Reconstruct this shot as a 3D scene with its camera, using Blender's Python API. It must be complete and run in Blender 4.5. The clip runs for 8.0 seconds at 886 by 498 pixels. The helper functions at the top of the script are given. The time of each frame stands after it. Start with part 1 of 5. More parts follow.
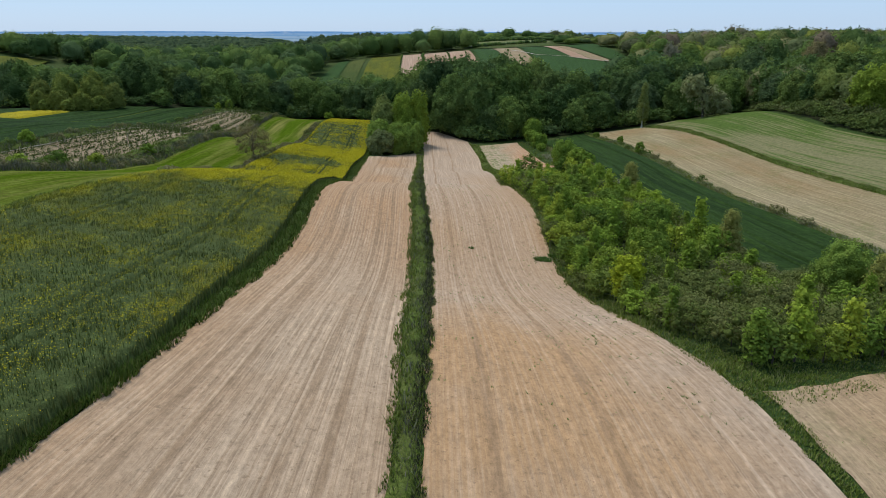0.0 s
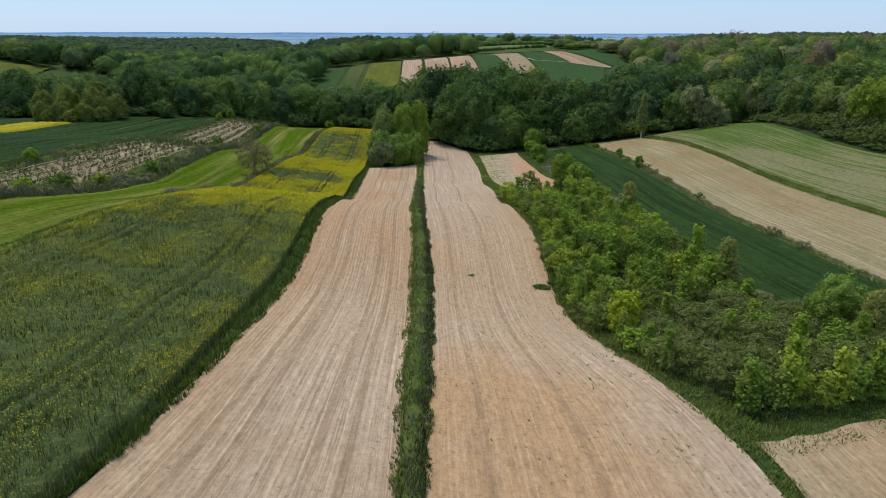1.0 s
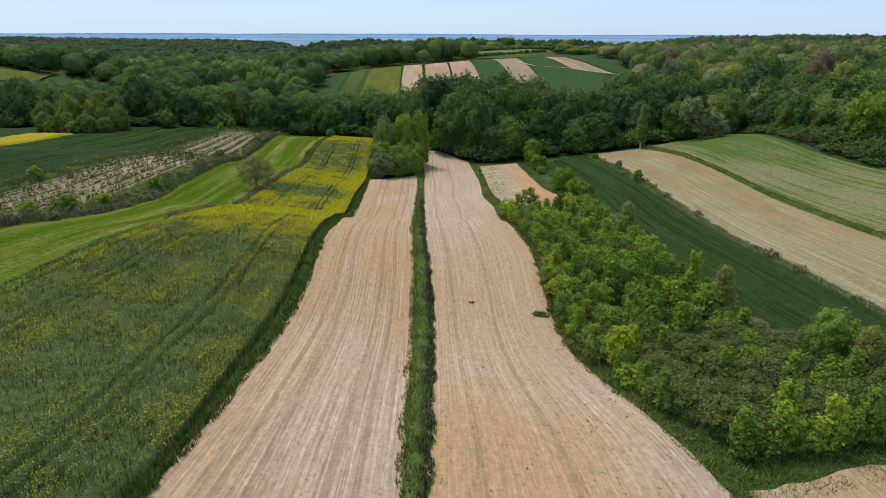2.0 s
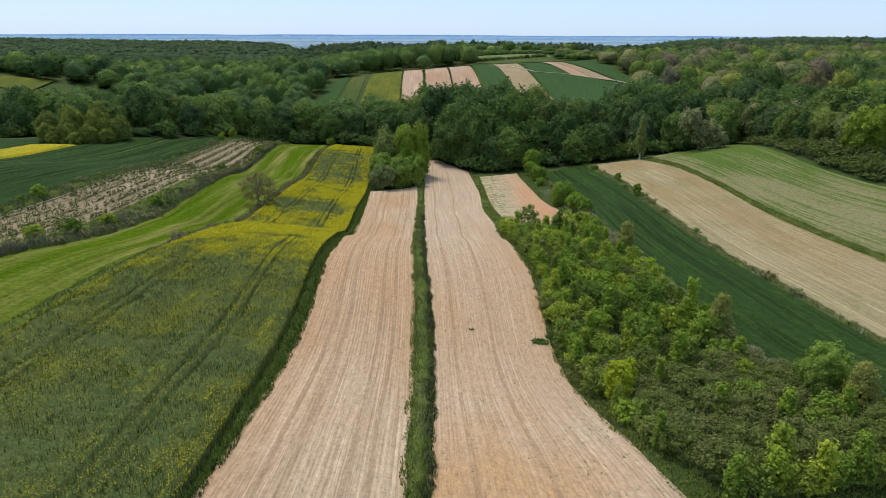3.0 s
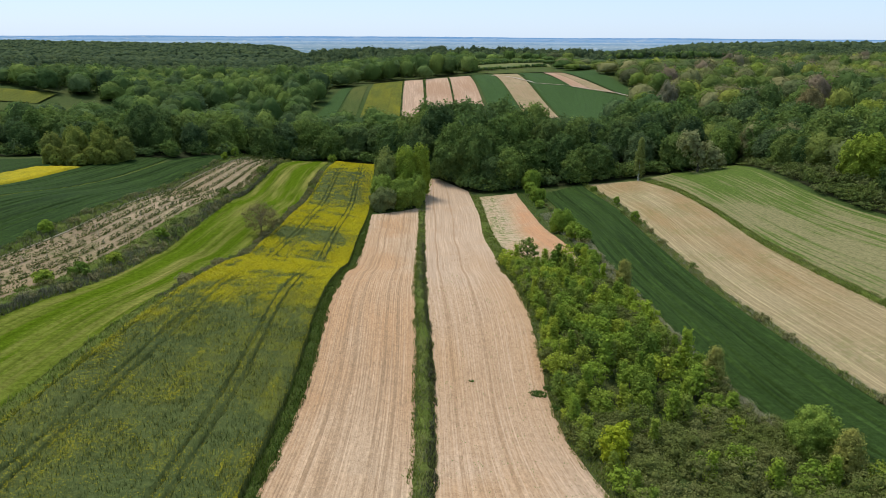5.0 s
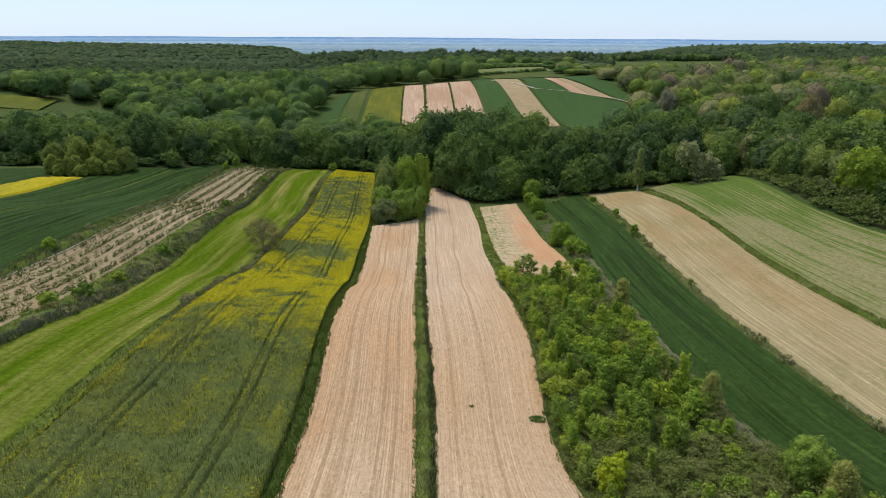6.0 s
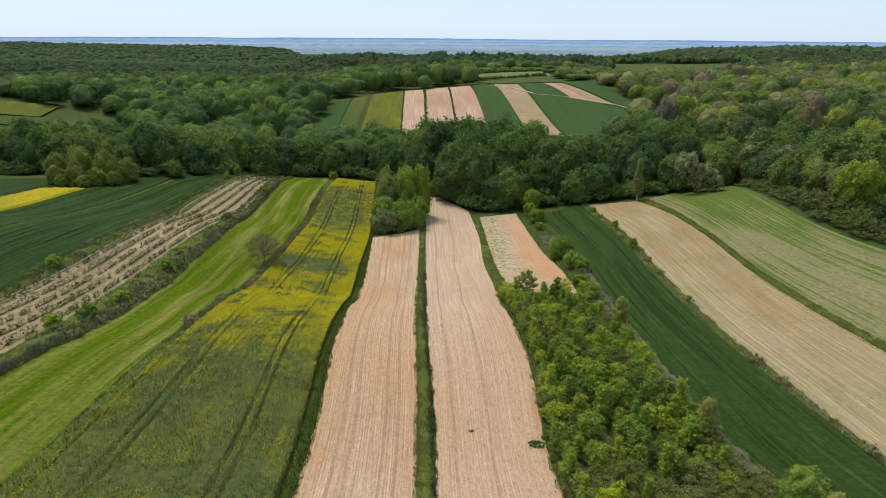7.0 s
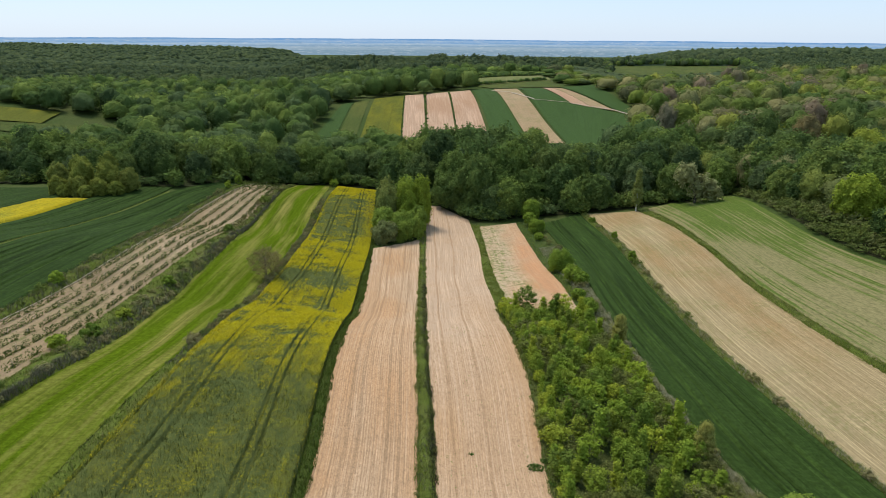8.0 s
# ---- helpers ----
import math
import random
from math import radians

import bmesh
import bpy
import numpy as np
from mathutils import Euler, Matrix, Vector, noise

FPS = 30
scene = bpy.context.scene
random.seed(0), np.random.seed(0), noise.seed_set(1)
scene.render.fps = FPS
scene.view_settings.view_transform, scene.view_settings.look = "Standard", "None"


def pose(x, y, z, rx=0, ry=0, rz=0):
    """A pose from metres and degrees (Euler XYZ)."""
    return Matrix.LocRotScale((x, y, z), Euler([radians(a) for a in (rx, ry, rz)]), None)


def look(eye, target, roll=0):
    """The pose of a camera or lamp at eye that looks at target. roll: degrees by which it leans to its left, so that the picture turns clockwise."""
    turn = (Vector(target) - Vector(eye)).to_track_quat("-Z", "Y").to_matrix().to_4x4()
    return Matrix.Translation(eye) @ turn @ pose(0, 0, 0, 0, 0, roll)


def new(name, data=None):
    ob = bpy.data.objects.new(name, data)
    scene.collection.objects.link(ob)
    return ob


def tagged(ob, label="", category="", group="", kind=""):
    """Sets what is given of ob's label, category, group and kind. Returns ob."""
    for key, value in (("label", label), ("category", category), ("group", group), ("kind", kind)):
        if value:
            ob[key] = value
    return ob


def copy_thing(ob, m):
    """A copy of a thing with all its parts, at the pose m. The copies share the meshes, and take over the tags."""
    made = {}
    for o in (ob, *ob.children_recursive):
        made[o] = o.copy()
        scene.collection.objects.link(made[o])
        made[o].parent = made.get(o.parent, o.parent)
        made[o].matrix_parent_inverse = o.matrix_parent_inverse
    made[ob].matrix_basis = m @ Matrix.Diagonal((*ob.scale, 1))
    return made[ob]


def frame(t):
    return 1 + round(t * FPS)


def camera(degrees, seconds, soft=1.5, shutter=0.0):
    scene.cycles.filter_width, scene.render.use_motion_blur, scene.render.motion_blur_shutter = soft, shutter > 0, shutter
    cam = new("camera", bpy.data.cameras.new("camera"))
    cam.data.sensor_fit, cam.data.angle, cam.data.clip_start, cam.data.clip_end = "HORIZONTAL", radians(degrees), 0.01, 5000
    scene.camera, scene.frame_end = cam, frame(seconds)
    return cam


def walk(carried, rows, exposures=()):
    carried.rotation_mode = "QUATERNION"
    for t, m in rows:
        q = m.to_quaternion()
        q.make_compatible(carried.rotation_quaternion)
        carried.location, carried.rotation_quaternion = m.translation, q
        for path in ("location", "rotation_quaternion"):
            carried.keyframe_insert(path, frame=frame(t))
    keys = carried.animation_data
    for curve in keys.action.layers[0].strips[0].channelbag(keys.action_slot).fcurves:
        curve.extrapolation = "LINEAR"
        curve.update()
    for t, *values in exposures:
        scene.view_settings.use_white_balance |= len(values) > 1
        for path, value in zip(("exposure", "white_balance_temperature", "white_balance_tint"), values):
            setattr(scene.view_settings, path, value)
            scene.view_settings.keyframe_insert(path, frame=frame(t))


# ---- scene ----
# ---- the camera and its rise ----
cam = camera(67.3, 8.0, 0.6)
# seconds, x, y, z, pitch, roll, yaw
RISE = [
    (0.0, 0.000, 0.000, 36.000, -18.056, 0.106, 0.000),
    (0.5, -0.031, -0.007, 37.621, -18.030, 0.126, 0.001),
    (1.0, -0.063, -0.014, 39.262, -18.006, 0.146, 0.002),
    (1.5, -0.095, -0.021, 40.904, -17.982, 0.167, 0.004),
    (3.0, -0.193, -0.042, 45.956, -17.920, 0.227, 0.007),
    (3.5, -0.226, -0.049, 47.660, -17.902, 0.247, 0.008),
    (4.0, -0.258, -0.056, 49.337, -17.885, 0.267, 0.010),
    (4.5, -0.291, -0.063, 51.031, -17.869, 0.287, 0.011),
    (6.0, -0.390, -0.085, 56.146, -17.830, 0.348, 0.014),
    (6.5, -0.424, -0.092, 57.895, -17.820, 0.368, 0.016),
    (7.0, -0.457, -0.099, 59.638, -17.811, 0.388, 0.017),
    (7.5, -0.491, -0.106, 61.360, -17.803, 0.408, 0.018),
    (8.0, -0.523, -0.113, 63.000, -17.797, 0.428, 0.019),
]
walk(cam, [(t, pose(x, y, z, 90 + p, 0, w) @ pose(0, 0, 0, 0, 0, r)) for t, x, y, z, p, r, w in RISE],
     [(0.0, 0.30, 5700, 10), (2.0, 0.48, 5860, 10), (4.0, 0.61, 6030, 11), (8.0, 0.65, 6350, 12)])

# ---- sky, sun and exposure ----
SUN_ELEVATION, SUN_TURN = 62.0, 318.0
world = bpy.data.worlds.new("sky")
scene.world = world
world.use_nodes = True
wn = world.node_tree.nodes
sky = wn.new("ShaderNodeTexSky")
sky.sky_type = "NISHITA"
sky.sun_disc = False
sky.sun_elevation = radians(SUN_ELEVATION)
sky.sun_rotation = radians(SUN_TURN)
sky.air_density, sky.dust_density, sky.ozone_density = 1.0, 0.3, 2.0
wn["Background"].inputs["Strength"].default_value = 0.099
veil = wn.new("ShaderNodeMix")  # thin high cloud over the whole sky
veil.data_type = "RGBA"
veil.inputs[0].default_value = 0.72
veil.inputs[7].default_value = (3.88, 5.06, 6.5, 1)
world.node_tree.links.new(sky.outputs["Color"], veil.inputs[6])
world.node_tree.links.new(veil.outputs[2], wn["Background"].inputs["Color"])
sun = new("sun", bpy.data.lights.new("sun", "SUN"))
sun.data.energy, sun.data.angle, sun.data.color = 2.4, radians(22), (1.0, 0.93, 0.82)
az, el = radians(SUN_TURN), radians(SUN_ELEVATION)
sun.matrix_world = look((0, 0, 300), Vector((0, 0, 300)) - Vector((math.sin(az) * math.cos(el), math.cos(az) * math.cos(el), math.sin(el))) * 10)

# ---- the lie of the land: smooth swells on three lattices ----
NEAR_X, NEAR_Y, NEAR_S = np.arange(-150, 151, 50.0), np.arange(8, 281, 27.0), (46.0, 26.0)
NEAR = np.array([
    [0.6, 4.5, 6.3, -2.1, -1.3, 0.2, -0.0],
    [0.6, 3.3, 2.2, 2.5, 1.6, -1.3, -0.4],
    [0.9, 2.3, 5.9, -4.5, -1.7, 0.1, -0.8],
    [3.2, 0.0, 1.9, 1.6, -2.3, 0.9, 0.0],
    [1.2, 5.2, -2.5, -1.8, -2.8, 1.2, 0.5],
    [0.1, 4.5, -1.5, -1.5, -1.0, -0.7, 0.7],
    [0.3, 0.3, 1.6, -6.6, -1.3, 0.1, 2.4],
    [0.1, 1.2, -3.3, -4.2, -2.7, 2.5, 0.9],
    [0.0, 1.8, -1.5, -4.3, -3.9, 1.5, -3.8],
    [-1.1, 3.3, -1.3, -2.9, -1.7, -1.0, -4.4],
    [-1.4, -1.1, -2.9, 0.6, 0.7, -0.4, -1.8],
])
MID_X, MID_Y, MID_S = np.arange(-330, 331, 110.0), np.arange(330, 651, 80.0), (105.0, 75.0)
MID = np.array([
    [0.4, 1.1, -1.2, -7.4, -0.3, 13.3, 1.1],
    [13.3, 12.2, -7.8, 1.9, -1.2, 1.1, -1.1],
    [-1.1, -11.8, 6.3, 2.0, 8.3, 0.7, -2.6],
    [-1.2, -3.7, -4.5, 0.9, 3.1, 4.9, 0.3],
    [-2.4, -1.6, 0.7, 6.9, 4.7, 2.0, 2.1],
])
FAR_X = np.array([-1500, -700, -300, 0, 300, 700, 1500.0])
FAR_Y = np.array([-100, 350, 700, 1100, 1600, 2300, 3000.0])
FAR_SX = np.array([700, 500, 350, 300, 350, 500, 700.0])
FAR_SY = np.array([400, 330, 330, 420, 550, 650, 700.0])
FAR = np.array([
    [1.2, 8.2, 14.1, 7.9, 9.2, 11.8, 1.8],
    [3.1, 10.3, 1.4, -5.8, 6.7, 15.8, 2.9],
    [2.0, 4.4, 3.4, 13.7, -5.4, 22.7, 5.1],
    [-0.1, -1.9, 3.2, 22.9, 3.4, 14.6, 3.8],
    [0.2, 0.6, 1.3, 2.6, 6.8, 20.9, 6.4],
    [13.4, 8.0, -8.0, -34.0, -26.0, 12.2, 22.8],
    [27.1, 17.1, -10.0, -40.0, -36.0, 6.4, 15.9],
])


# the far country: heights by distance and by bearing (x / y), ridges behind valleys
BEARING = np.array([-0.70, -0.50, -0.35, -0.27, -0.23, -0.19, -0.10, 0.10, 0.20, 0.25, 0.30, 0.35, 0.50, 0.70])
AWAY = np.array([600, 700, 800, 950, 1070, 1300, 1700, 2200, 2700, 3200, 4900.0])
COUNTRY = np.array([
    [7, 6, 7, 5, 7, 12, 20, 27, 27, 16, 10, 12, 22, 23],
    [6, 6, 3, 1, 4, 11, 17, 20, 19, 11, 5, 7, 21, 24],
    [5, 6, 2, -2, 1, 10, 16, 18, 17, 9, 3, 4, 19, 22],
    [5, 4, -1, -6, 0, 13, 19, 19, 18, 10, 7, 8, 17, 22],
    [4, 1, -5, -10, 0, 17, 21, 22, 21, 14, 12, 12, 17, 21],
    [-2, -6, -11, -15, -10, 8, 14, 10, 8, 12, 16, 18, 22, 20],
    [-14, -17, -20, -24, -24, -26, -28, -28, -22, 0, 12, 23, 31, 26],
    [-2, -5, -8, -12, -16, -34, -60, -60, -40, -25, -20, -20, -15, -10],
    [19, 13, 9, 6, 4, -44, -75, -75, -60, -50, -45, -40, -40, -40],
    [-30, -40, -45, -50, -55, -65, -75, -75, -65, -60, -60, -60, -60, -60],
    [-70, -70, -70, -70, -70, -70, -70, -70, -70, -70, -70, -70, -70, -70.0],
])


def country(x, y):
    """The far country's height: the table, softened along and across."""
    q, d = np.clip(x / y, -0.7, 0.7), y
    z = 0
    for a in (-0.018, 0, 0.018):
        for b in (0.955, 1.0, 1.045):
            p, r = np.clip(q + a, -0.7, 0.7), np.clip(d * b, 600, 4900)
            i, j = np.clip(np.searchsorted(AWAY, r) - 1, 0, len(AWAY) - 2), np.clip(np.searchsorted(BEARING, p) - 1, 0, len(BEARING) - 2)
            u, v = (r - AWAY[i]) / (AWAY[i + 1] - AWAY[i]), (p - BEARING[j]) / (BEARING[j + 1] - BEARING[j])
            z = z + ((COUNTRY[i, j] * (1 - v) + COUNTRY[i, j + 1] * v) * (1 - u) + (COUNTRY[i + 1, j] * (1 - v) + COUNTRY[i + 1, j + 1] * v) * u) / 9
    return z


def height(x, y):
    """The ground's height at x, y (arrays of one shape)."""
    x, y = np.asarray(x, float), np.asarray(y, float)
    z = np.full(x.shape, -5.17)
    for table, xs, ys, sx, sy in ((NEAR, NEAR_X, NEAR_Y, [NEAR_S[0]] * 7, [NEAR_S[1]] * 11), (MID, MID_X, MID_Y, [MID_S[0]] * 7, [MID_S[1]] * 5), (FAR, FAR_X, FAR_Y, FAR_SX, FAR_SY)):
        ey = [np.exp(-((y - b) / s) ** 2) for b, s in zip(ys, sy)]
        for i, (a, s) in enumerate(zip(xs, sx)):
            z += np.exp(-((x - a) / s) ** 2) * sum(table[j, i] * ey[j] for j in range(len(ys)))
    # the lip where the strips drop away, and the hollow below it
    across = 1 / (1 + np.exp((abs(x + 15) - 38) / 5))
    z += across * (0.85 * np.exp(-((y - 107) / 13) ** 2) + 0.36 * np.exp(-((y - 117) / 6.0) ** 2) - 0.42 * np.exp(-((y - 125) / 6.0) ** 2))
    east = np.clip((x / np.maximum(y, 100) - 0.19) / 0.05, 0, 1)
    w = np.clip((y - 560 + 65 * east) / (190 - 75 * east), 0, 1)
    w = w * w * (3 - 2 * w)
    return z * (1 - w) + country(x, np.maximum(y, 500)) * w


def ground_z(x, y):
    return float(height(np.array([x]), np.array([y]))[0])


rng = np.random.default_rng(7)


def lattice_noise(x, y, size, seed):
    """Smooth value noise in 0..1 on squares of that size."""
    table = np.random.default_rng(seed).random((256, 256))
    u, v = np.asarray(x, float) / size, np.asarray(y, float) / size
    i, j = np.floor(u).astype(int), np.floor(v).astype(int)
    a, b = u - i, v - j
    a, b = a * a * (3 - 2 * a), b * b * (3 - 2 * b)
    g = lambda p, q: table[p % 256, q % 256]
    return (g(i, j) * (1 - a) + g(i + 1, j) * a) * (1 - b) + (g(i, j + 1) * (1 - a) + g(i + 1, j + 1) * a) * b


# ---- materials ----
class Nodes:
    """A small hand for node trees."""

    def __init__(self, name, rough=0.9, specular=0.15):
        self.mat = bpy.data.materials.new(name)
        self.mat.use_nodes = True
        self.tree = self.mat.node_tree
        self.bsdf = self.tree.nodes["Principled BSDF"]
        self.bsdf.inputs["Roughness"].default_value = rough
        self.bsdf.inputs["Specular IOR Level"].default_value = specular

    def node(self, kind, **values):
        n = self.tree.nodes.new(kind)
        for k, v in values.items():
            n.inputs[k.replace("_", " ")].default_value = v
        return n

    def link(self, a, b):
        self.tree.links.new(a, b)

    def position(self, sx=1, sy=1, sz=1):
        g = self.node("ShaderNodeNewGeometry")
        return self.scaled(g.outputs["Position"], sx, sy, sz)

    def uv(self, sx=1, sy=1):
        return self.scaled(self.node("ShaderNodeUVMap").outputs["UV"], sx, sy, 1)

    def scaled(self, socket, sx, sy, sz):
        m = self.node("ShaderNodeVectorMath")
        m.operation = "MULTIPLY"
        self.link(socket, m.inputs[0])
        m.inputs[1].default_value = (sx, sy, sz)
        return m.outputs[0]

    def noise(self, vector, scale, detail=3.0, rough=0.55, distortion=0.0):
        n = self.node("ShaderNodeTexNoise", Scale=scale, Detail=detail, Roughness=rough, Distortion=distortion)
        self.link(vector, n.inputs["Vector"])
        return n.outputs["Fac"]

    def ramp(self, fac, stops):
        r = self.node("ShaderNodeValToRGB")
        e = r.color_ramp.elements
        while len(e) < len(stops):
            e.new(0.5)
        for k, (p, c) in zip(e, stops):
            k.position = p
            k.color = (*c, 1) if len(c) == 3 else c
        self.link(fac, r.inputs["Fac"])
        return r.outputs["Color"]

    def step(self, fac, lo, hi):
        m = self.node("ShaderNodeMapRange")
        m.inputs["From Min"].default_value, m.inputs["From Max"].default_value = lo, hi
        self.link(fac, m.inputs["Value"])
        return m.outputs["Result"]

    def math(self, op, a, b):
        m = self.node("ShaderNodeMath")
        m.operation = op
        for k, s in enumerate((a, b)):
            if isinstance(s, (int, float)):
                m.inputs[k].default_value = s
            else:
                self.link(s, m.inputs[k])
        return m.outputs[0]

    def mix(self, fac, a, b, blend="MIX"):
        m = self.node("ShaderNodeMix")
        m.data_type = "RGBA"
        m.blend_type = blend
        for key, s in ((0, fac), (6, a), (7, b)):
            if isinstance(s, (int, float)):
                m.inputs[key].default_value = s
            elif isinstance(s, tuple):
                m.inputs[key].default_value = (*s, 1)
            else:
                self.link(s, m.inputs[key])
        return m.outputs[2]

    def bump(self, heightsocket, distance, strength=1.0, normal=None):
        b = self.node("ShaderNodeBump", Strength=strength, Distance=distance)
        self.link(heightsocket, b.inputs["Height"])
        if normal:
            self.link(normal, b.inputs["Normal"])
        self.link(b.outputs["Normal"], self.bsdf.inputs["Normal"])
        return b.outputs["Normal"]

    def grain(self, base, amount, scale=1.4, stretch=None):
        """Speckle: clumps, clods and tussocks a hand to an arm across, lighter and darker than the rest."""
        f = self.noise(stretch or self.position(), scale, 5.0, 0.8)
        k = self.ramp(self.step(f, 0.33, 0.67), [(0.0, (1 - amount,) * 3), (0.5, (1.0,) * 3), (1.0, (1 + amount * 0.9,) * 3)])
        return self.mix(1.0, base, k, "MULTIPLY")

    def colour(self, socket):
        self.link(socket, self.bsdf.inputs["Base Color"])
        return self.mat


def soil_material(name, pale, tan, dark, patch=(0.42, 0.6), stripe=0.55, weed=0.0, patch_size=0.03, rows=1.6, spots=(), weed_side=None, tracks=(), chalk=0.7):
    """Tilled earth: patches of two soils, drill rows and wheel marks along the strip, clods and a few weeds."""
    n = Nodes(name, 0.97, 0.03)
    p = n.position()
    big = n.noise(n.position(1, 0.35, 1), patch_size, 3.0)
    key = n.step(big, *patch)
    for x, y, rx, ry in spots:  # where the warmer subsoil comes up
        away = n.node("ShaderNodeVectorMath")
        away.operation = "LENGTH"
        moved = n.node("ShaderNodeVectorMath")
        moved.operation = "SUBTRACT"
        n.link(p, moved.inputs[0])
        moved.inputs[1].default_value = (x, y, 0)
        n.link(n.scaled(moved.outputs[0], 1 / rx, 1 / ry, 0), away.inputs[0])
        near = n.math("ADD", n.step(away.outputs["Value"], 1.25, 0.35), n.math("MULTIPLY", n.math("SUBTRACT", n.noise(p, 0.12, 4.0, 0.6), 0.5), 1.3))
        key = n.math("MAXIMUM", key, n.math("MINIMUM", near, 1.0))
    base = n.mix(key, pale, tan)
    drill = n.noise(n.uv(rows * 2.6, 0.05), 1.0, 4.0, 0.72)
    scuff = n.noise(n.uv(2.2, 0.35), 1.0, 5.0, 0.75)
    wide = n.noise(n.uv(0.35, 0.006), 1.0, 2.0, 0.5)
    base = n.mix(n.math("MULTIPLY", n.step(drill, 0.47, 0.60), stripe), base, dark)
    base = n.mix(n.math("MULTIPLY", n.step(wide, 0.52, 0.72), 0.45 * stripe), base, dark)
    base = n.mix(n.math("MULTIPLY", n.step(n.noise(p, 0.5, 5.0, 0.75), 0.52, 0.75), 0.5), base, dark)
    base = n.mix(n.math("MULTIPLY", n.step(scuff, 0.52, 0.72), 0.5), base, tuple(c * 0.9 for c in dark))
    clod = n.noise(p, 3.2, 2.0, 0.6)
    base = n.mix(n.math("MULTIPLY", n.step(clod, 0.62, 0.70), 0.55), base, tuple(c * 0.75 for c in dark))
    light = n.math("MULTIPLY", n.step(n.noise(n.uv(rows * 2.2, 0.03), 1.0, 3.0, 0.68), 0.49, 0.64), n.math("MULTIPLY", n.math("SUBTRACT", 1.0, n.math("MULTIPLY", key, 0.65)), chalk))
    base = n.mix(light, base, tuple(min(1, c * 1.45) for c in pale))
    comb = n.node("ShaderNodeSeparateXYZ")  # the drill's rows, about a foot apart, clear in some places and smeared in others
    n.link(n.uv(), comb.inputs[0])
    beat = n.math("SINE", n.math("ADD", n.math("MULTIPLY", comb.outputs["X"], 2 * math.pi / 0.34), n.math("MULTIPLY", n.noise(n.uv(0.3, 0.05), 1.0, 3.0), 9.0)), 0)
    clear = n.math("MULTIPLY", n.math("MULTIPLY", n.step(n.noise(n.uv(0.5, 0.06), 1.0, 4.0, 0.65), 0.38, 0.58), n.step(n.noise(n.uv(4.0, 2.0), 1.0, 3.0, 0.7), 0.30, 0.50)), stripe)
    base = n.mix(n.math("MULTIPLY", n.math("MULTIPLY", n.step(beat, 0.1, 0.8), clear), 0.42), base, tuple(min(1, c * 1.3) for c in pale))
    base = n.mix(n.math("MULTIPLY", n.math("MULTIPLY", n.step(beat, -0.2, -0.9), clear), 0.32), base, dark)
    if tracks:  # wheel marks, pressed darker
        across = n.node("ShaderNodeSeparateXYZ")
        n.link(n.uv(), across.inputs[0])
        sway = n.math("ADD", across.outputs["X"], n.math("MULTIPLY", n.noise(n.uv(0.02, 0.03), 1.0, 2.0), 1.2))
        for t in tracks:
            d = n.math("ABSOLUTE", n.math("SUBTRACT", sway, t + 0.6), 0)
            base = n.mix(n.math("MULTIPLY", n.step(d, 0.30, 0.16), n.math("MULTIPLY", n.step(scuff, 0.25, 0.55), 0.62)), base, dark)
    if weed:
        green = n.math("MULTIPLY", n.step(n.noise(p, 0.09, 4.0, 0.65), 0.47, 0.60), n.step(n.noise(p, 1.1, 4.0, 0.7), 0.44, 0.58))
        if weed_side:
            across = n.node("ShaderNodeSeparateXYZ")
            n.link(n.uv(), across.inputs[0])
            green = n.math("MULTIPLY", n.step(across.outputs["X"], weed_side, weed_side * 0.4), n.math("MULTIPLY", n.step(n.noise(p, 0.22, 4.0, 0.7), 0.42, 0.54), n.step(n.noise(p, 0.9, 5.0, 0.85), 0.48, 0.54)))
        base = n.mix(n.math("MULTIPLY", green, weed), base, (0.10, 0.135, 0.028))
    base = n.grain(base, 0.20, 1.0, n.uv(3.0, 0.8))
    base = n.grain(base, 0.16, 3.0)
    fine = n.noise(p, 9.0, 3.0, 0.7)
    n.bump(n.math("ADD", n.math("MULTIPLY", drill, 0.7), n.math("MULTIPLY", fine, 0.5)), 0.12, 0.7)
    return n.colour(base)


def crop_material(name, low, high, patch=(0.10, 0.18, 0.04), rows=2.2, row_amount=0.4, patch_amount=0.4, patch_size=0.05, streak=False, lines=0.0):
    """A standing crop or a meadow from above: rows, soft patches and fine blades."""
    n = Nodes(name, 0.9, 0.04)
    p = n.position()
    fine = n.noise(p, 5.0, 4.0, 0.7)
    base = n.mix(n.step(fine, 0.35, 0.7), low, high)
    base = n.mix(n.math("MULTIPLY", n.step(n.noise(n.uv(rows, 0.02), 1.0, 3.0, 0.6), 0.5, 0.7), row_amount), base, tuple(c * 0.55 for c in low))
    base = n.mix(n.math("MULTIPLY", n.step(n.noise(n.uv(0.28, 0.014) if streak else n.position(1, 0.4, 1), 1.0 if streak else patch_size, 4.0, 0.6), 0.45, 0.7), patch_amount), base, patch)
    if lines:  # sowing passes and thin places along the strip
        base = n.mix(n.math("MULTIPLY", n.step(n.noise(n.uv(1.25, 0.012), 1.0, 3.0, 0.6), 0.52, 0.62), lines), base, tuple(c * 0.45 for c in low))
        base = n.mix(n.math("MULTIPLY", n.step(n.noise(n.uv(0.9, 0.05), 1.0, 4.0, 0.7), 0.55, 0.7), lines * 0.7), base, tuple(c * 1.6 for c in high))
    base = n.grain(base, 0.35)
    n.bump(n.math("ADD", fine, n.noise(p, 1.2, 3.0)), 0.18, 0.8)
    return n.colour(base)


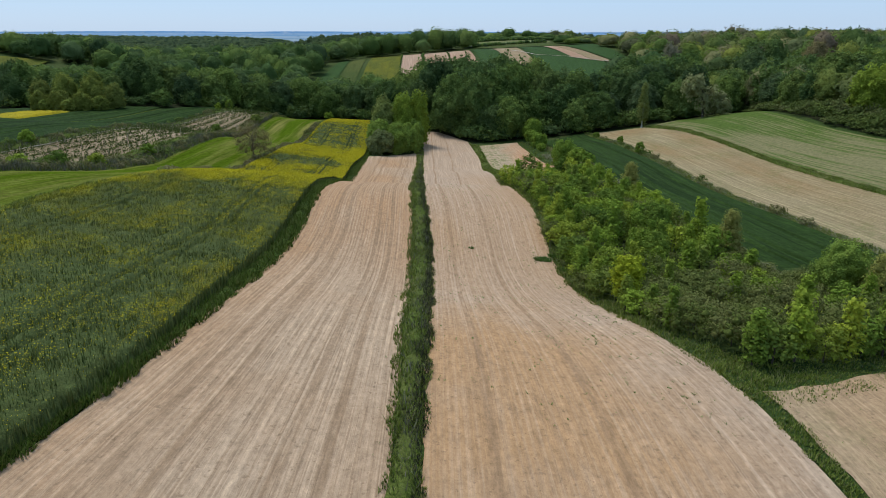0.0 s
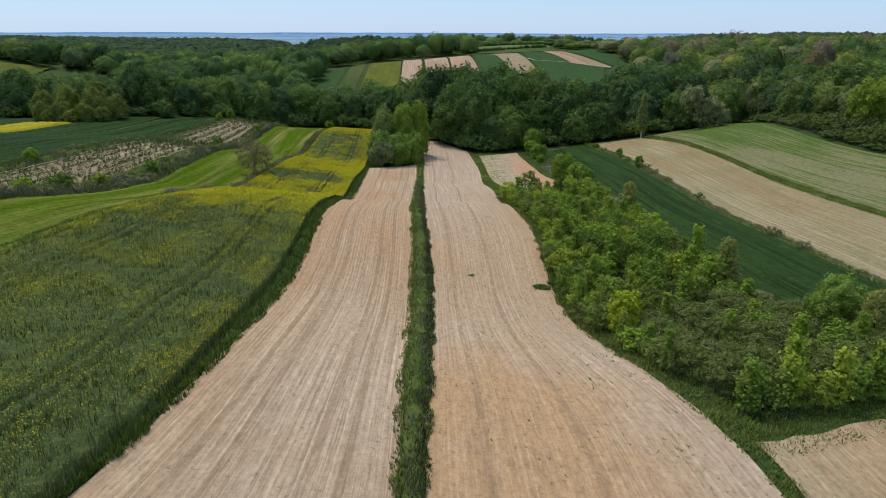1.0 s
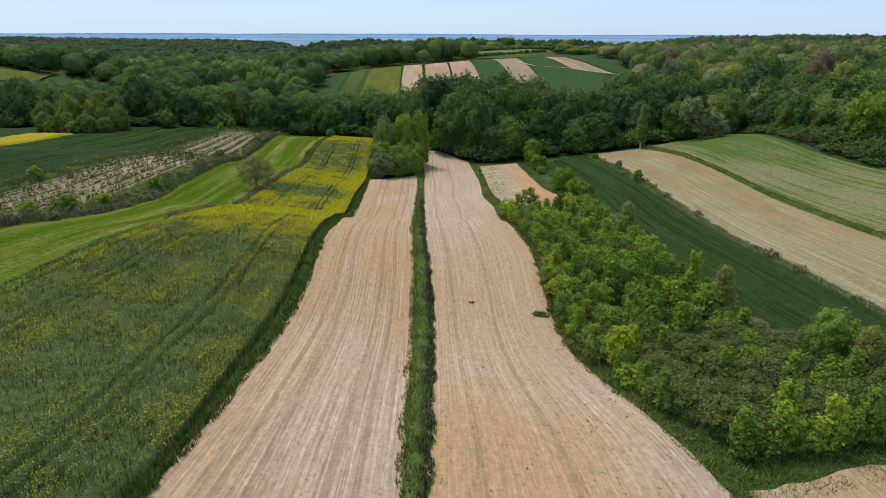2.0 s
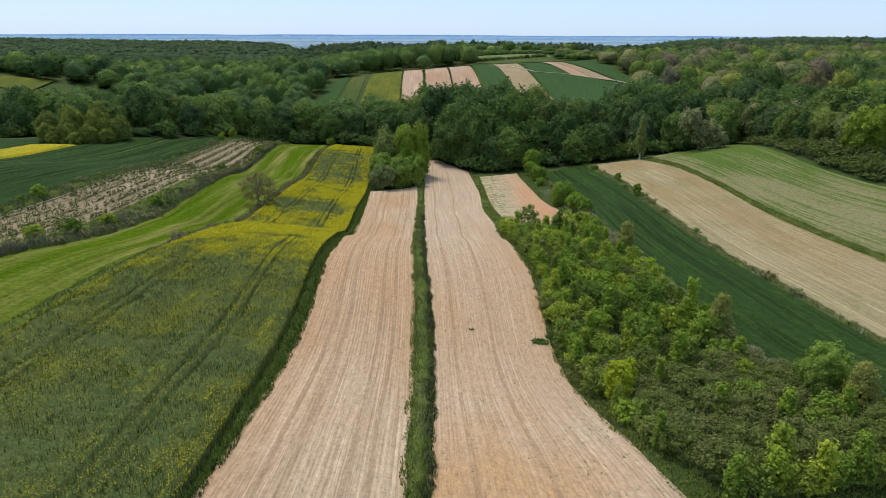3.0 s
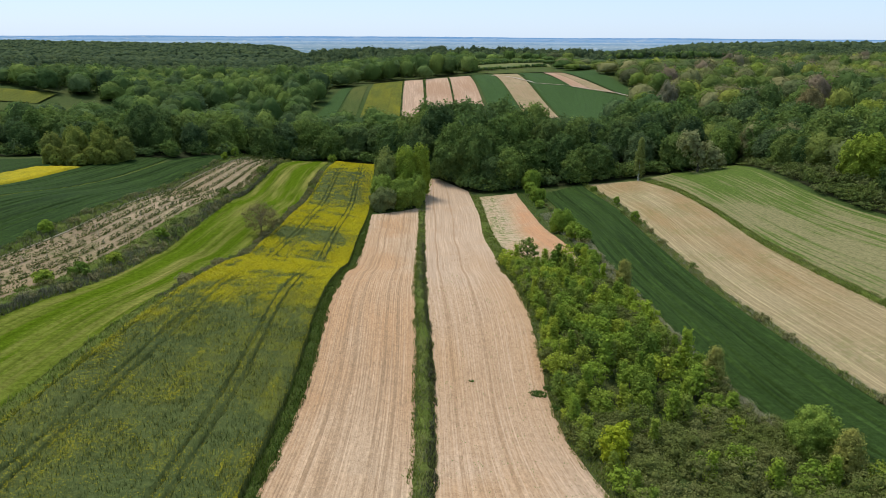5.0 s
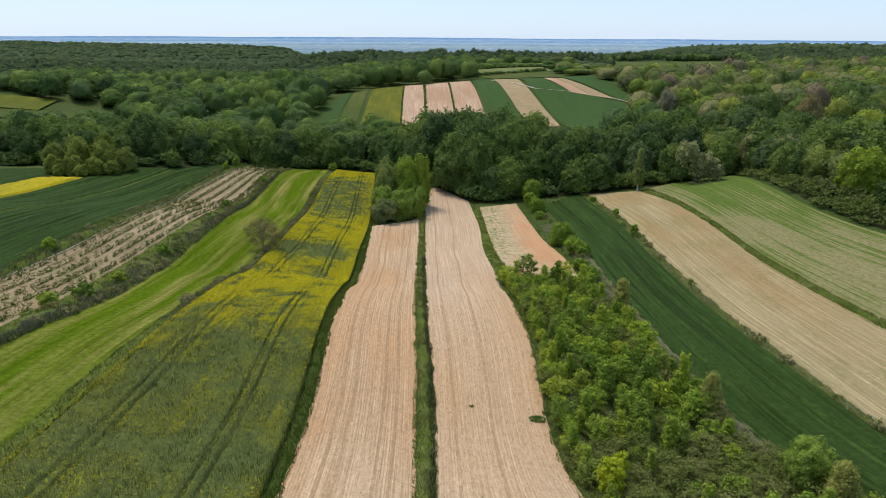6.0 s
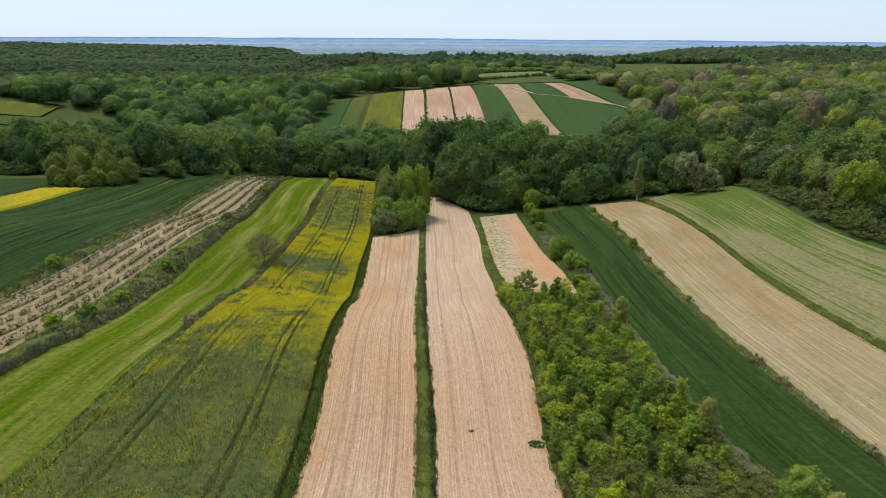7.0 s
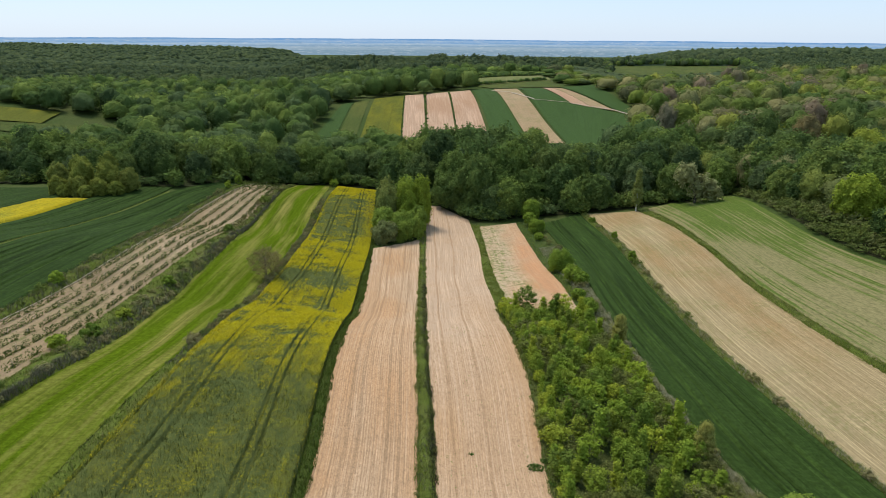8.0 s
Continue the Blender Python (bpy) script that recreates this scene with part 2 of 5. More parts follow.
def meadow_material(name):
    """A thin meadow: green sward in broad patches, dry straw streaks along its length and worn spots."""
    n = Nodes(name, 0.95, 0.03)
    p = n.position()
    fine = n.noise(p, 4.0, 4.0, 0.7)
    green = n.mix(n.step(fine, 0.35, 0.7), (0.060, 0.092, 0.015), (0.104, 0.142, 0.026))
    dry = n.mix(fine, (0.18, 0.15, 0.068), (0.29, 0.235, 0.125))
    broad = n.noise(n.position(1, 0.45, 1), 0.045, 5.0, 0.65)
    lines = n.noise(n.uv(0.9, 0.012), 1.0, 4.0, 0.7)
    part_of = n.node("ShaderNodeSeparateXYZ")
    n.link(n.uv(), part_of.inputs[0])
    thin = n.math("MAXIMUM", n.step(part_of.outputs["Y"], 200, 120), n.math("MULTIPLY", n.step(part_of.outputs["X"], 7.0, 1.0), 0.8))
    key = n.math("ADD", n.math("ADD", n.math("MULTIPLY", broad, 0.45), n.math("MULTIPLY", lines, 0.55)), n.math("MULTIPLY", thin, 0.11))
    base = n.mix(n.math("MULTIPLY", n.step(key, 0.51, 0.58), 0.72), green, dry)
    base = n.mix(n.math("MULTIPLY", n.step(n.noise(n.uv(2.2, 0.02), 1.0, 3.0, 0.6), 0.5, 0.7), 0.4), base, (0.05, 0.075, 0.016))
    base = n.grain(base, 0.35, 1.0, n.uv(1.6, 0.7))
    n.bump(fine, 0.15, 0.7)
    return n.colour(base)


def leaf_material(name, stops, source="object", shade=0.27, relief=0.5):
    """Foliage: tint from the tree (Object Info's Random, or the tint map of a joined wood), and leaf by leaf."""
    n = Nodes(name, 0.85, 0.03)
    if source == "object":
        key = n.node("ShaderNodeObjectInfo").outputs["Random"]
    else:
        s = n.node("ShaderNodeSeparateXYZ")
        n.link(n.node("ShaderNodeUVMap").outputs["UV"], s.inputs[0])
        key = s.outputs["X"]
    stops = list(stops) * 2 if len(stops) == 1 else stops
    k = len(stops)
    base = n.ramp(key, [(i / max(1, k - 1), c) for i, c in enumerate(stops)])
    island = n.node("ShaderNodeNewGeometry").outputs["Random Per Island"]
    base = n.mix(n.math("MULTIPLY", island, shade), base, (0.02, 0.035, 0.008))
    tone = n.noise(n.position(), 0.35, 2.0)
    base = n.mix(n.math("MULTIPLY", n.step(tone, 0.5, 0.75), 0.22), base, (0.13, 0.17, 0.025))
    base = n.grain(base, 0.26, 2.2)
    n.bump(n.math("ADD", n.noise(n.position(), 0.9, 3.0, 0.7), n.math("MULTIPLY", n.noise(n.position(), 3.0, 2.0), 0.4)), relief, 1.0)
    n.colour(base)
    out = n.tree.nodes["Material Output"]
    tr = n.node("ShaderNodeBsdfTranslucent")
    n.link(base, tr.inputs["Color"])
    mixer = n.node("ShaderNodeMixShader")
    mixer.inputs[0].default_value = 0.3
    n.link(n.bsdf.outputs[0], mixer.inputs[1])
    n.link(tr.outputs[0], mixer.inputs[2])
    n.link(mixer.outputs[0], out.inputs["Surface"])
    return n.mat


def bark_material(name, low, high):
    n = Nodes(name, 0.9, 0.1)
    f = n.noise(n.position(1, 1, 0.25), 6.0, 4.0)
    n.bump(f, 0.05)
    return n.colour(n.mix(f, low, high))


M_GROUND = crop_material("meadow_ground", (0.028, 0.048, 0.010), (0.065, 0.095, 0.022), (0.13, 0.12, 0.05), 1.0, 0.0, 0.35, 0.03)
M_SOIL_A = soil_material("loess_soil", (0.410, 0.293, 0.183), (0.410, 0.243, 0.122), (0.250, 0.162, 0.090), (0.48, 0.68), 0.58, spots=((-17.0, 90, 8.0, 80), (-14, 175, 6, 25), (-12.5, 128, 5, 14)), tracks=(3.4, 5.0, 9.0, 10.7), chalk=0.6)
M_SOIL_B = soil_material("loess_soil_weedy", (0.400, 0.290, 0.190), (0.420, 0.250, 0.118), (0.26, 0.162, 0.086), (0.54, 0.78), 0.30, 0.0, spots=((3.5, 26, 11, 30),), tracks=(3.0, 8.2), chalk=0.6)
M_SOIL_C = soil_material("red_soil", (0.38, 0.29, 0.18), (0.43, 0.225, 0.11), (0.25, 0.155, 0.09), (0.46, 0.64), 0.3, 0.9, 0.045, spots=((24, 175, 5, 50),), weed_side=10.0, chalk=0.5)
M_SOIL_E = soil_material("stubble_soil", (0.278, 0.218, 0.116), (0.268, 0.176, 0.080), (0.19, 0.14, 0.066), (0.45, 0.66), 0.6, 0.28, 0.03, 1.1, spots=((59, 212, 9, 14), (62, 130, 5, 40), (66, 175, 4, 30), (55, 165, 3, 30)), chalk=0.85)
M_SOIL_P = soil_material("pressed_soil", (0.365, 0.258, 0.148), (0.37, 0.225, 0.108), (0.23, 0.15, 0.080), (0.45, 0.66), 0.26, 0.15, 0.05, spots=((30, 24, 10, 14),), chalk=0.4)
M_SOIL_D = meadow_material("thin_meadow")
M_SOIL_F = soil_material("far_soil", (0.37, 0.25, 0.162), (0.34, 0.21, 0.125), (0.29, 0.185, 0.112), (0.44, 0.62), 0.06, 0.0, 0.03, 0.5)
M_SOIL_G = soil_material("far_stubble", (0.315, 0.225, 0.130), (0.285, 0.195, 0.105), (0.175, 0.155, 0.070), (0.44, 0.62), 0.22, 0.45, 0.03, 0.4, chalk=0.25)
M_STRAW = soil_material("straw_mulch", (0.30, 0.225, 0.135), (0.25, 0.18, 0.10), (0.13, 0.105, 0.052), (0.44, 0.62), 0.55, 0.55, 0.05, 1.2)
M_WHEAT = crop_material("young_wheat", (0.024, 0.045, 0.0095), (0.039, 0.069, 0.013), (0.017, 0.033, 0.007), 3.4, 0.6, 0.6, 0.05, True, 0.7)
M_WHEAT_FAR = crop_material("far_wheat", (0.036, 0.067, 0.018), (0.054, 0.096, 0.024), (0.028, 0.054, 0.015), 0.6, 0.25, 0.4, 0.05, True, 0.12)
M_GRASS = crop_material("mown_grass", (0.056, 0.093, 0.005), (0.096, 0.134, 0.008), (0.25, 0.215, 0.06), 0.9, 0.5, 0.85, 0.05, True, 0.35)
M_GRASS.node_tree.nodes["Principled BSDF"].inputs["Specular IOR Level"].default_value = 0.0
M_RAPE = crop_material("rape_leaf", (0.050, 0.067, 0.019), (0.098, 0.117, 0.035), (0.115, 0.122, 0.03), 1.4, 0.25, 0.35)
M_RAPE_FAR = crop_material("rape_bloom_far", (0.24, 0.21, 0.01), (0.46, 0.34, 0.01), (0.13, 0.15, 0.02), 1.2, 0.4, 0.6, 0.2)
M_RAPE_THIN = crop_material("rape_bloom_thin", (0.07, 0.085, 0.014), (0.13, 0.13, 0.018), (0.24, 0.20, 0.012), 0.8, 0.4, 0.5, 0.06)
M_OLIVE = crop_material("fallow_grass", (0.048, 0.068, 0.016), (0.085, 0.105, 0.024), (0.11, 0.11, 0.026), 0.3, 0.4, 0.5)
M_FALLOW_PALE = crop_material("pale_fallow", (0.105, 0.122, 0.036), (0.165, 0.175, 0.062), (0.20, 0.185, 0.085), 0.3, 0.2, 0.5)
M_VERGE = crop_material("verge_grass", (0.062, 0.085, 0.014), (0.12, 0.15, 0.026), (0.15, 0.125, 0.055), 1.0, 0.0, 0.45, 0.3)
# verge grass in darker greens: the rapeseed's shade put into the colour
M_VERGE_SHADED = crop_material("shaded_verge", (0.034, 0.056, 0.010), (0.070, 0.100, 0.016), (0.09, 0.10, 0.03), 1.0, 0.0, 0.35, 0.3)
# nearly black: soil colour deepened to stand for shade under trees
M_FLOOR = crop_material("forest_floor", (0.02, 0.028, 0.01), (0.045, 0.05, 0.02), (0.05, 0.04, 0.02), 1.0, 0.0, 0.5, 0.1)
M_PATH = soil_material("dirt_path", (0.45, 0.40, 0.31), (0.38, 0.31, 0.22), (0.25, 0.2, 0.13))
WOOD_TINTS = [(0.076, 0.127, 0.037), (0.145, 0.217, 0.047), (0.086, 0.142, 0.044), (0.214, 0.292, 0.058), (0.098, 0.146, 0.062), (0.157, 0.228, 0.047), (0.07, 0.115, 0.047), (0.24, 0.306, 0.065), (0.111, 0.171, 0.044), (0.133, 0.184, 0.073)]
MIXED_TINTS = [(0.114, 0.171, 0.041), (0.262, 0.32, 0.049), (0.09, 0.145, 0.041), (0.362, 0.38, 0.068), (0.102, 0.159, 0.044), (0.262, 0.19, 0.128), (0.205, 0.274, 0.043), (0.125, 0.171, 0.069), (0.304, 0.276, 0.113), (0.097, 0.154, 0.041), (0.19, 0.252, 0.041), (0.256, 0.209, 0.134)]
M_LEAF = leaf_material("leaves", WOOD_TINTS, "object", 0.42)
M_LEAF_WOOD = leaf_material("leaves_wood", WOOD_TINTS, "map", 0.38)
M_LEAF_MIXED = leaf_material("leaves_mixed", MIXED_TINTS, "map", 0.36)
M_LEAF_SHRUB = leaf_material("leaves_shrub", [(0.127, 0.191, 0.030), (0.265, 0.360, 0.038), (0.170, 0.254, 0.034), (0.382, 0.435, 0.040), (0.143, 0.196, 0.036), (0.233, 0.318, 0.034), (0.307, 0.392, 0.036), (0.191, 0.233, 0.049)], relief=0.02)
M_LEAF_BRIAR = leaf_material("leaves_briar", [(0.15, 0.175, 0.042), (0.20, 0.205, 0.065), (0.14, 0.17, 0.036)], relief=0.02)
M_LEAF_YELLOW = leaf_material("leaves_yellow", [(0.42, 0.47, 0.025), (0.36, 0.42, 0.025)], "object", 0.3)
M_LEAF_PALE = leaf_material("leaves_pale", [(0.35, 0.35, 0.145), (0.31, 0.32, 0.13)], "object", 0.35)
# greyer, bluer greens: the haze of distance put into the leaf tints
M_LEAF_HAZY = leaf_material("leaves_hazy", [(0.057, 0.083, 0.042), (0.099, 0.131, 0.052), (0.064, 0.094, 0.049), (0.118, 0.147, 0.055)], "map", 0.3)
M_LEAF_DRY = leaf_material("leaves_dry", [(0.20, 0.175, 0.10), (0.15, 0.15, 0.07), (0.26, 0.23, 0.15), (0.12, 0.135, 0.05)], relief=0.02)
M_LEAF_BIRCH = leaf_material("leaves_birch", [(0.25, 0.29, 0.075)])
M_LEAF_ROUND = leaf_material("leaves_round", [(0.212, 0.300, 0.049), (0.278, 0.366, 0.059)])
M_LEAF_PALER = leaf_material("leaves_paler", [(0.22, 0.25, 0.09)])
M_LEAF_CLUMP = leaf_material("leaves_clump", [(0.198, 0.237, 0.042), (0.253, 0.281, 0.053), (0.220, 0.248, 0.055)])
M_LEAF_BRIGHT = leaf_material("leaves_bright", [(0.253, 0.330, 0.037), (0.297, 0.374, 0.040)])
M_LEAF_HEDGE = leaf_material("leaves_hedge", [(0.190, 0.280, 0.034), (0.235, 0.325, 0.038)])
M_LEAF_RUST = leaf_material("leaves_rust", [(0.30, 0.30, 0.065), (0.34, 0.31, 0.08)], relief=0.02)
M_LEAF_LIME = leaf_material("leaves_lime", [(0.34, 0.39, 0.055)])
M_LEAF_BUD = leaf_material("leaves_bud", [(0.25, 0.20, 0.085)])
M_BARK = bark_material("bark", (0.05, 0.04, 0.03), (0.13, 0.11, 0.085))
M_BARK_PALE = bark_material("birch_bark", (0.30, 0.29, 0.27), (0.6, 0.58, 0.54))
M_TWIG = bark_material("twig", (0.10, 0.075, 0.055), (0.20, 0.155, 0.12))
M_STAKE = bark_material("weathered_stake", (0.34, 0.28, 0.19), (0.52, 0.44, 0.31))


def blade_material(name, stops):
    n = Nodes(name, 0.8, 0.06)
    island = n.node("ShaderNodeNewGeometry").outputs["Random Per Island"]
    return n.colour(n.ramp(island, [(i / (len(stops) - 1), c) for i, c in enumerate(stops)]))


M_BLADE_RAPE = blade_material("rape_stalks", [(0.057, 0.078, 0.018), (0.115, 0.137, 0.034), (0.19, 0.195, 0.055)])
M_BLADE_FLOWER = blade_material("rape_flowers", [(0.42, 0.36, 0.01), (0.62, 0.50, 0.01), (0.36, 0.36, 0.02)])
M_BLADE_VERGE = blade_material("verge_blades", [(0.085, 0.118, 0.016), (0.15, 0.195, 0.028), (0.225, 0.26, 0.042), (0.25, 0.22, 0.10)])
# blades of that margin, darkened in the same way for shade
M_BLADE_SHADED = blade_material("shaded_blades", [(0.046, 0.076, 0.010), (0.080, 0.122, 0.016), (0.125, 0.170, 0.024), (0.16, 0.16, 0.05)])
M_BLADE_DRY = blade_material("dry_stalks", [(0.10, 0.095, 0.05), (0.20, 0.185, 0.12), (0.07, 0.09, 0.03), (0.26, 0.23, 0.17)])
M_BLADE_STRAW = blade_material("straw_stalks", [(0.26, 0.235, 0.14), (0.36, 0.33, 0.22), (0.17, 0.19, 0.07), (0.30, 0.27, 0.16), (0.13, 0.17, 0.04)])
M_BLADE_WEED = blade_material("weed_leaves", [(0.07, 0.125, 0.025), (0.12, 0.19, 0.035), (0.17, 0.23, 0.06)])


# ---- mesh helpers ----
def mesh_of(name, verts, faces, material, uv=None, smooth=False):
    """A mesh from arrays: verts (n, 3), faces (m, 3 or 4), uv per vertex (n, 2)."""
    verts, faces = np.asarray(verts, np.float32), np.asarray(faces, np.int32)
    me = bpy.data.meshes.new(name)
    m, k = faces.shape
    me.vertices.add(len(verts))
    me.vertices.foreach_set("co", verts.ravel())
    me.loops.add(m * k)
    me.loops.foreach_set("vertex_index", faces.ravel())
    me.polygons.add(m)
    me.polygons.foreach_set("loop_start", np.arange(0, m * k, k, dtype=np.int32))
    if smooth:
        me.polygons.foreach_set("use_smooth", np.ones(m, bool))
    if uv is not None:
        me.uv_layers.new(name="UVMap").data.foreach_set("uv", np.asarray(uv, np.float32)[faces.ravel()].ravel())
    me.update(calc_edges=True)
    me.materials.append(material)
    return me


def grid_faces(rows, cols):
    i = np.arange((rows - 1) * (cols - 1))
    a = i // (cols - 1) * cols + i % (cols - 1)
    return np.stack([a, a + 1, a + cols + 1, a + cols], 1)


def curve_x(points, y):
    """A smooth line x(y) through a few (y, x) points."""
    p = np.array(points, float)
    s = 6.0
    return sum(np.interp(y + d, p[:, 0], p[:, 1]) for d in (-s, -s / 2, 0, s / 2, s)) / 5


def strip_points(left, right, near, far, u, v):
    """Places in a strip: u across 0..1, v along 0..1; near and far are the y of its ends at the left and the right."""
    y0 = near[0] + (near[1] - near[0]) * u
    y1 = far[0] + (far[1] - far[0]) * u
    y = y0 + (y1 - y0) * v
    a, b = curve_x(left, y), curve_x(right, y)
    return a + (b - a) * u, y


def strip(name, left, right, near, far, material, lift=0.08, across=24, along=2.0, relief=0.0, ridge=0.0, label="", edge=0.0, tracks=()):
    """A field between two lines, laid over the ground. edge: the depth of its sides (a standing crop)."""
    rows = int((max(far) - min(near)) / along) + 2
    u, v = np.meshgrid(np.linspace(0, 1, across + 1), np.linspace(0, 1, rows))
    x, y = strip_points(left, right, near, far, u, v)
    wide = float(np.mean(x[:, -1] - x[:, 0]))
    ragged = (lattice_noise(x * 0 + u * 9, y, 1.7, 3) - 0.5) * 0.35
    y = y - np.where(v == 1, lattice_noise(x, y * 0, 1.3, 6) * 0.9, 0)
    x = x + np.where((u == 0) | (u == 1), ragged, 0)
    z = height(x, y) + lift + relief * (lattice_noise(x, y, 1.1, 5) - 0.5)
    if ridge:
        z += ridge * (np.arange(across + 1) % 2)[None, :] * (0.4 + 0.6 * lattice_noise(x, y, 4.0, 8))
    for t in tracks:
        z -= 0.33 * np.clip(1.4 - abs(x - x[:, :1] - t) / 0.26, 0, 1)
    if edge:
        rim = (u == 0) | (u == 1) | (v == 0) | (v == 1)
        z = np.where(rim, z - edge, z)
    uv = np.stack([u * wide, y], -1).reshape(-1, 2)
    me = mesh_of(name, np.stack([x, y, z], -1).reshape(-1, 3), grid_faces(rows, across + 1), material, uv, True)
    return tagged(new(name, me), label, "field", "", "structure")


def patch(name, corners, material, lift, label, across=10, along=14):
    """A far field between four corners: far left, far right, near right, near left."""
    c = np.array(corners, float)
    u, v = np.meshgrid(np.linspace(0, 1, across + 1), np.linspace(0, 1, along + 1))
    p = (c[3] * (1 - u)[..., None] + c[2] * u[..., None]) * (1 - v)[..., None] + (c[0] * (1 - u)[..., None] + c[1] * u[..., None]) * v[..., None]
    x, y = p[..., 0], p[..., 1]
    wide, deep = np.linalg.norm(c[1] - c[0]), np.linalg.norm(c[0] - c[3])
    uv = np.stack([u * wide, v * deep], -1).reshape(-1, 2)
    me = mesh_of(name, np.stack([x, y, height(x, y) + lift], -1).reshape(-1, 3), grid_faces(along + 1, across + 1), material, uv, True)
    return tagged(new(name, me), label, "field", "", "structure")


def tufts(name, x, y, z, tall, wide, blades, material, label, category, lean=0.5, floor=0.0):
    """Many upright blades as one mesh: triangles that lean outwards from their root."""
    n = len(x) * blades
    px, py, pz = (np.repeat(a, blades) for a in (x, y, z))
    h = np.repeat(tall, blades) * rng.uniform(0.6, 1.1, n)
    w = wide * rng.uniform(0.6, 1.4, n)
    a = rng.uniform(0, 2 * math.pi, n)
    out = lean * h * rng.uniform(0.1, 1.0, n)
    tx, ty = px + np.cos(a) * out, py + np.sin(a) * out
    sx, sy = -np.sin(a) * w / 2, np.cos(a) * w / 2
    base = pz + floor
    v = np.stack([np.stack([px - sx, py - sy, base], 1), np.stack([px + sx, py + sy, base], 1), np.stack([tx, ty, base + h], 1)], 1)
    me = mesh_of(name, v.reshape(-1, 3), np.arange(3 * n).reshape(-1, 3), material)
    return tagged(new(name, me), label, category, "", "stuff")


def flakes(centre, normal, size):
    """Small folded diamonds at those places, facing those ways: verts (n*4, 3), faces (n*2, 3)."""
    n = len(centre)
    normal = normal / np.linalg.norm(normal, axis=1, keepdims=True)
    ref = rng.normal(size=(n, 3))
    a = np.cross(normal, ref)
    a /= np.linalg.norm(a, axis=1, keepdims=True) + 1e-9
    b = np.cross(normal, a)
    s = (size * rng.uniform(0.6, 1.35, n))[:, None]
    fold = normal * s * 0.25
    v = np.stack([centre - a * s, centre - b * s * 0.6 - fold, centre + a * s, centre + b * s * 0.6 - fold], 1).reshape(-1, 3)
    k = np.arange(n)[:, None] * 4
    f = np.concatenate([k + [0, 1, 2], k + [0, 2, 3]])
    return v, f


def leaves_at(centre, normal, size):
    """Single pointed leaves (tips of twigs) at those places: verts (n*3, 3), faces (n, 3)."""
    n = len(centre)
    normal = normal / np.linalg.norm(normal, axis=1, keepdims=True)
    a = np.cross(normal, rng.normal(size=(n, 3)))
    a /= np.linalg.norm(a, axis=1, keepdims=True) + 1e-9
    b = np.cross(normal, a)
    s = (size * rng.uniform(0.7, 1.5, n))[:, None]
    v = np.stack([centre - a * s - b * s * 0.5, centre + a * s * 0.9 - b * s * 0.6, centre + b * s * 1.1], 1).reshape(-1, 3)
    return v, np.arange(3 * n).reshape(-1, 3)


def ball(subdivisions):
    bm = bmesh.new()
    bmesh.ops.create_icosphere(bm, subdivisions=subdivisions, radius=1)
    v = np.array([p.co[:] for p in bm.verts])
    f = np.array([[p.index for p in q.verts] for q in bm.faces])
    bm.free()
    return v, f


BALL, BEAD = ball(1), ball(0)
FINE, MIDDLE, COARSE = 4, 3, 2
KNOT = (np.array([(1, 0, 0), (-1, 0, 0), (0, 1, 0), (0, -1, 0), (0, 0, 1), (0, 0, -1)], float), np.array([(0, 2, 4), (2, 1, 4), (1, 3, 4), (3, 0, 4), (2, 0, 5), (1, 2, 5), (3, 1, 5), (0, 3, 5)]))


def crown_arrays(tall, wide, bare, lobes, lobe, leaves, leaf, shape="round", droop=0.0, core=0.62, heart=BALL, loose=(0.80, 1.10)):
    """A crown as arrays: overlapping uneven lobes, each an uneven core with leaf flakes over it."""
    vs, fs, count = [], [], 0
    mid, rise, half = (tall + bare) / 2, (tall - bare) / 2, wide / 2
    squash = {"round": 0.62, "full": 0.72, "tall": 0.5}[shape]
    for i in range(lobes):
        t = 1 - 1.92 * (i + 0.5) / lobes + rng.uniform(-0.08, 0.08)
        t = min(1.0, max(-0.95, t))
        a = i * 2.39996 + rng.uniform(-0.35, 0.35)
        flat = math.sqrt(1 - min(0.75, t * t) if t < 0 else 1 - t * t) * (1.0 if shape != "tall" else (0.55 - 0.45 * t))
        k = squash * rng.uniform(0.82, 1.16)
        lr = lobe * rng.uniform(0.75, 1.25)
        c = np.array([math.cos(a) * flat * half * k, math.sin(a) * flat * half * k, max(bare + lr * 0.5, mid + t * (rise - lr * 0.75) * rng.uniform(0.9, 1.06))])
        v = heart[0] * lr * core * (1 + rng.uniform(-0.25, 0.2, (len(heart[0]), 1))) * np.array([1, 1, 0.85]) + c
        vs.append(v)
        fs.append(heart[1] + count)
        count += len(v)
        d = rng.normal(size=(leaves, 3))
        d /= np.linalg.norm(d, axis=1, keepdims=True)
        d[:, 2] = np.where(d[:, 2] < -0.5, -d[:, 2], d[:, 2])
        p = c + d * lr * rng.uniform(*loose, (leaves, 1)) * np.array([1, 1, 0.9])
        p[:, 2] -= droop * rng.uniform(0, 1, leaves) * (1 - d[:, 2].clip(0, 1))
        v, f = leaves_at(p, d + rng.normal(size=(leaves, 3)) * 0.35 + np.array([0, 0, 0.2]), np.full(leaves, leaf))
        vs.append(v)
        fs.append(f + count)
        count += len(v)
    return np.concatenate(vs), np.concatenate(fs)


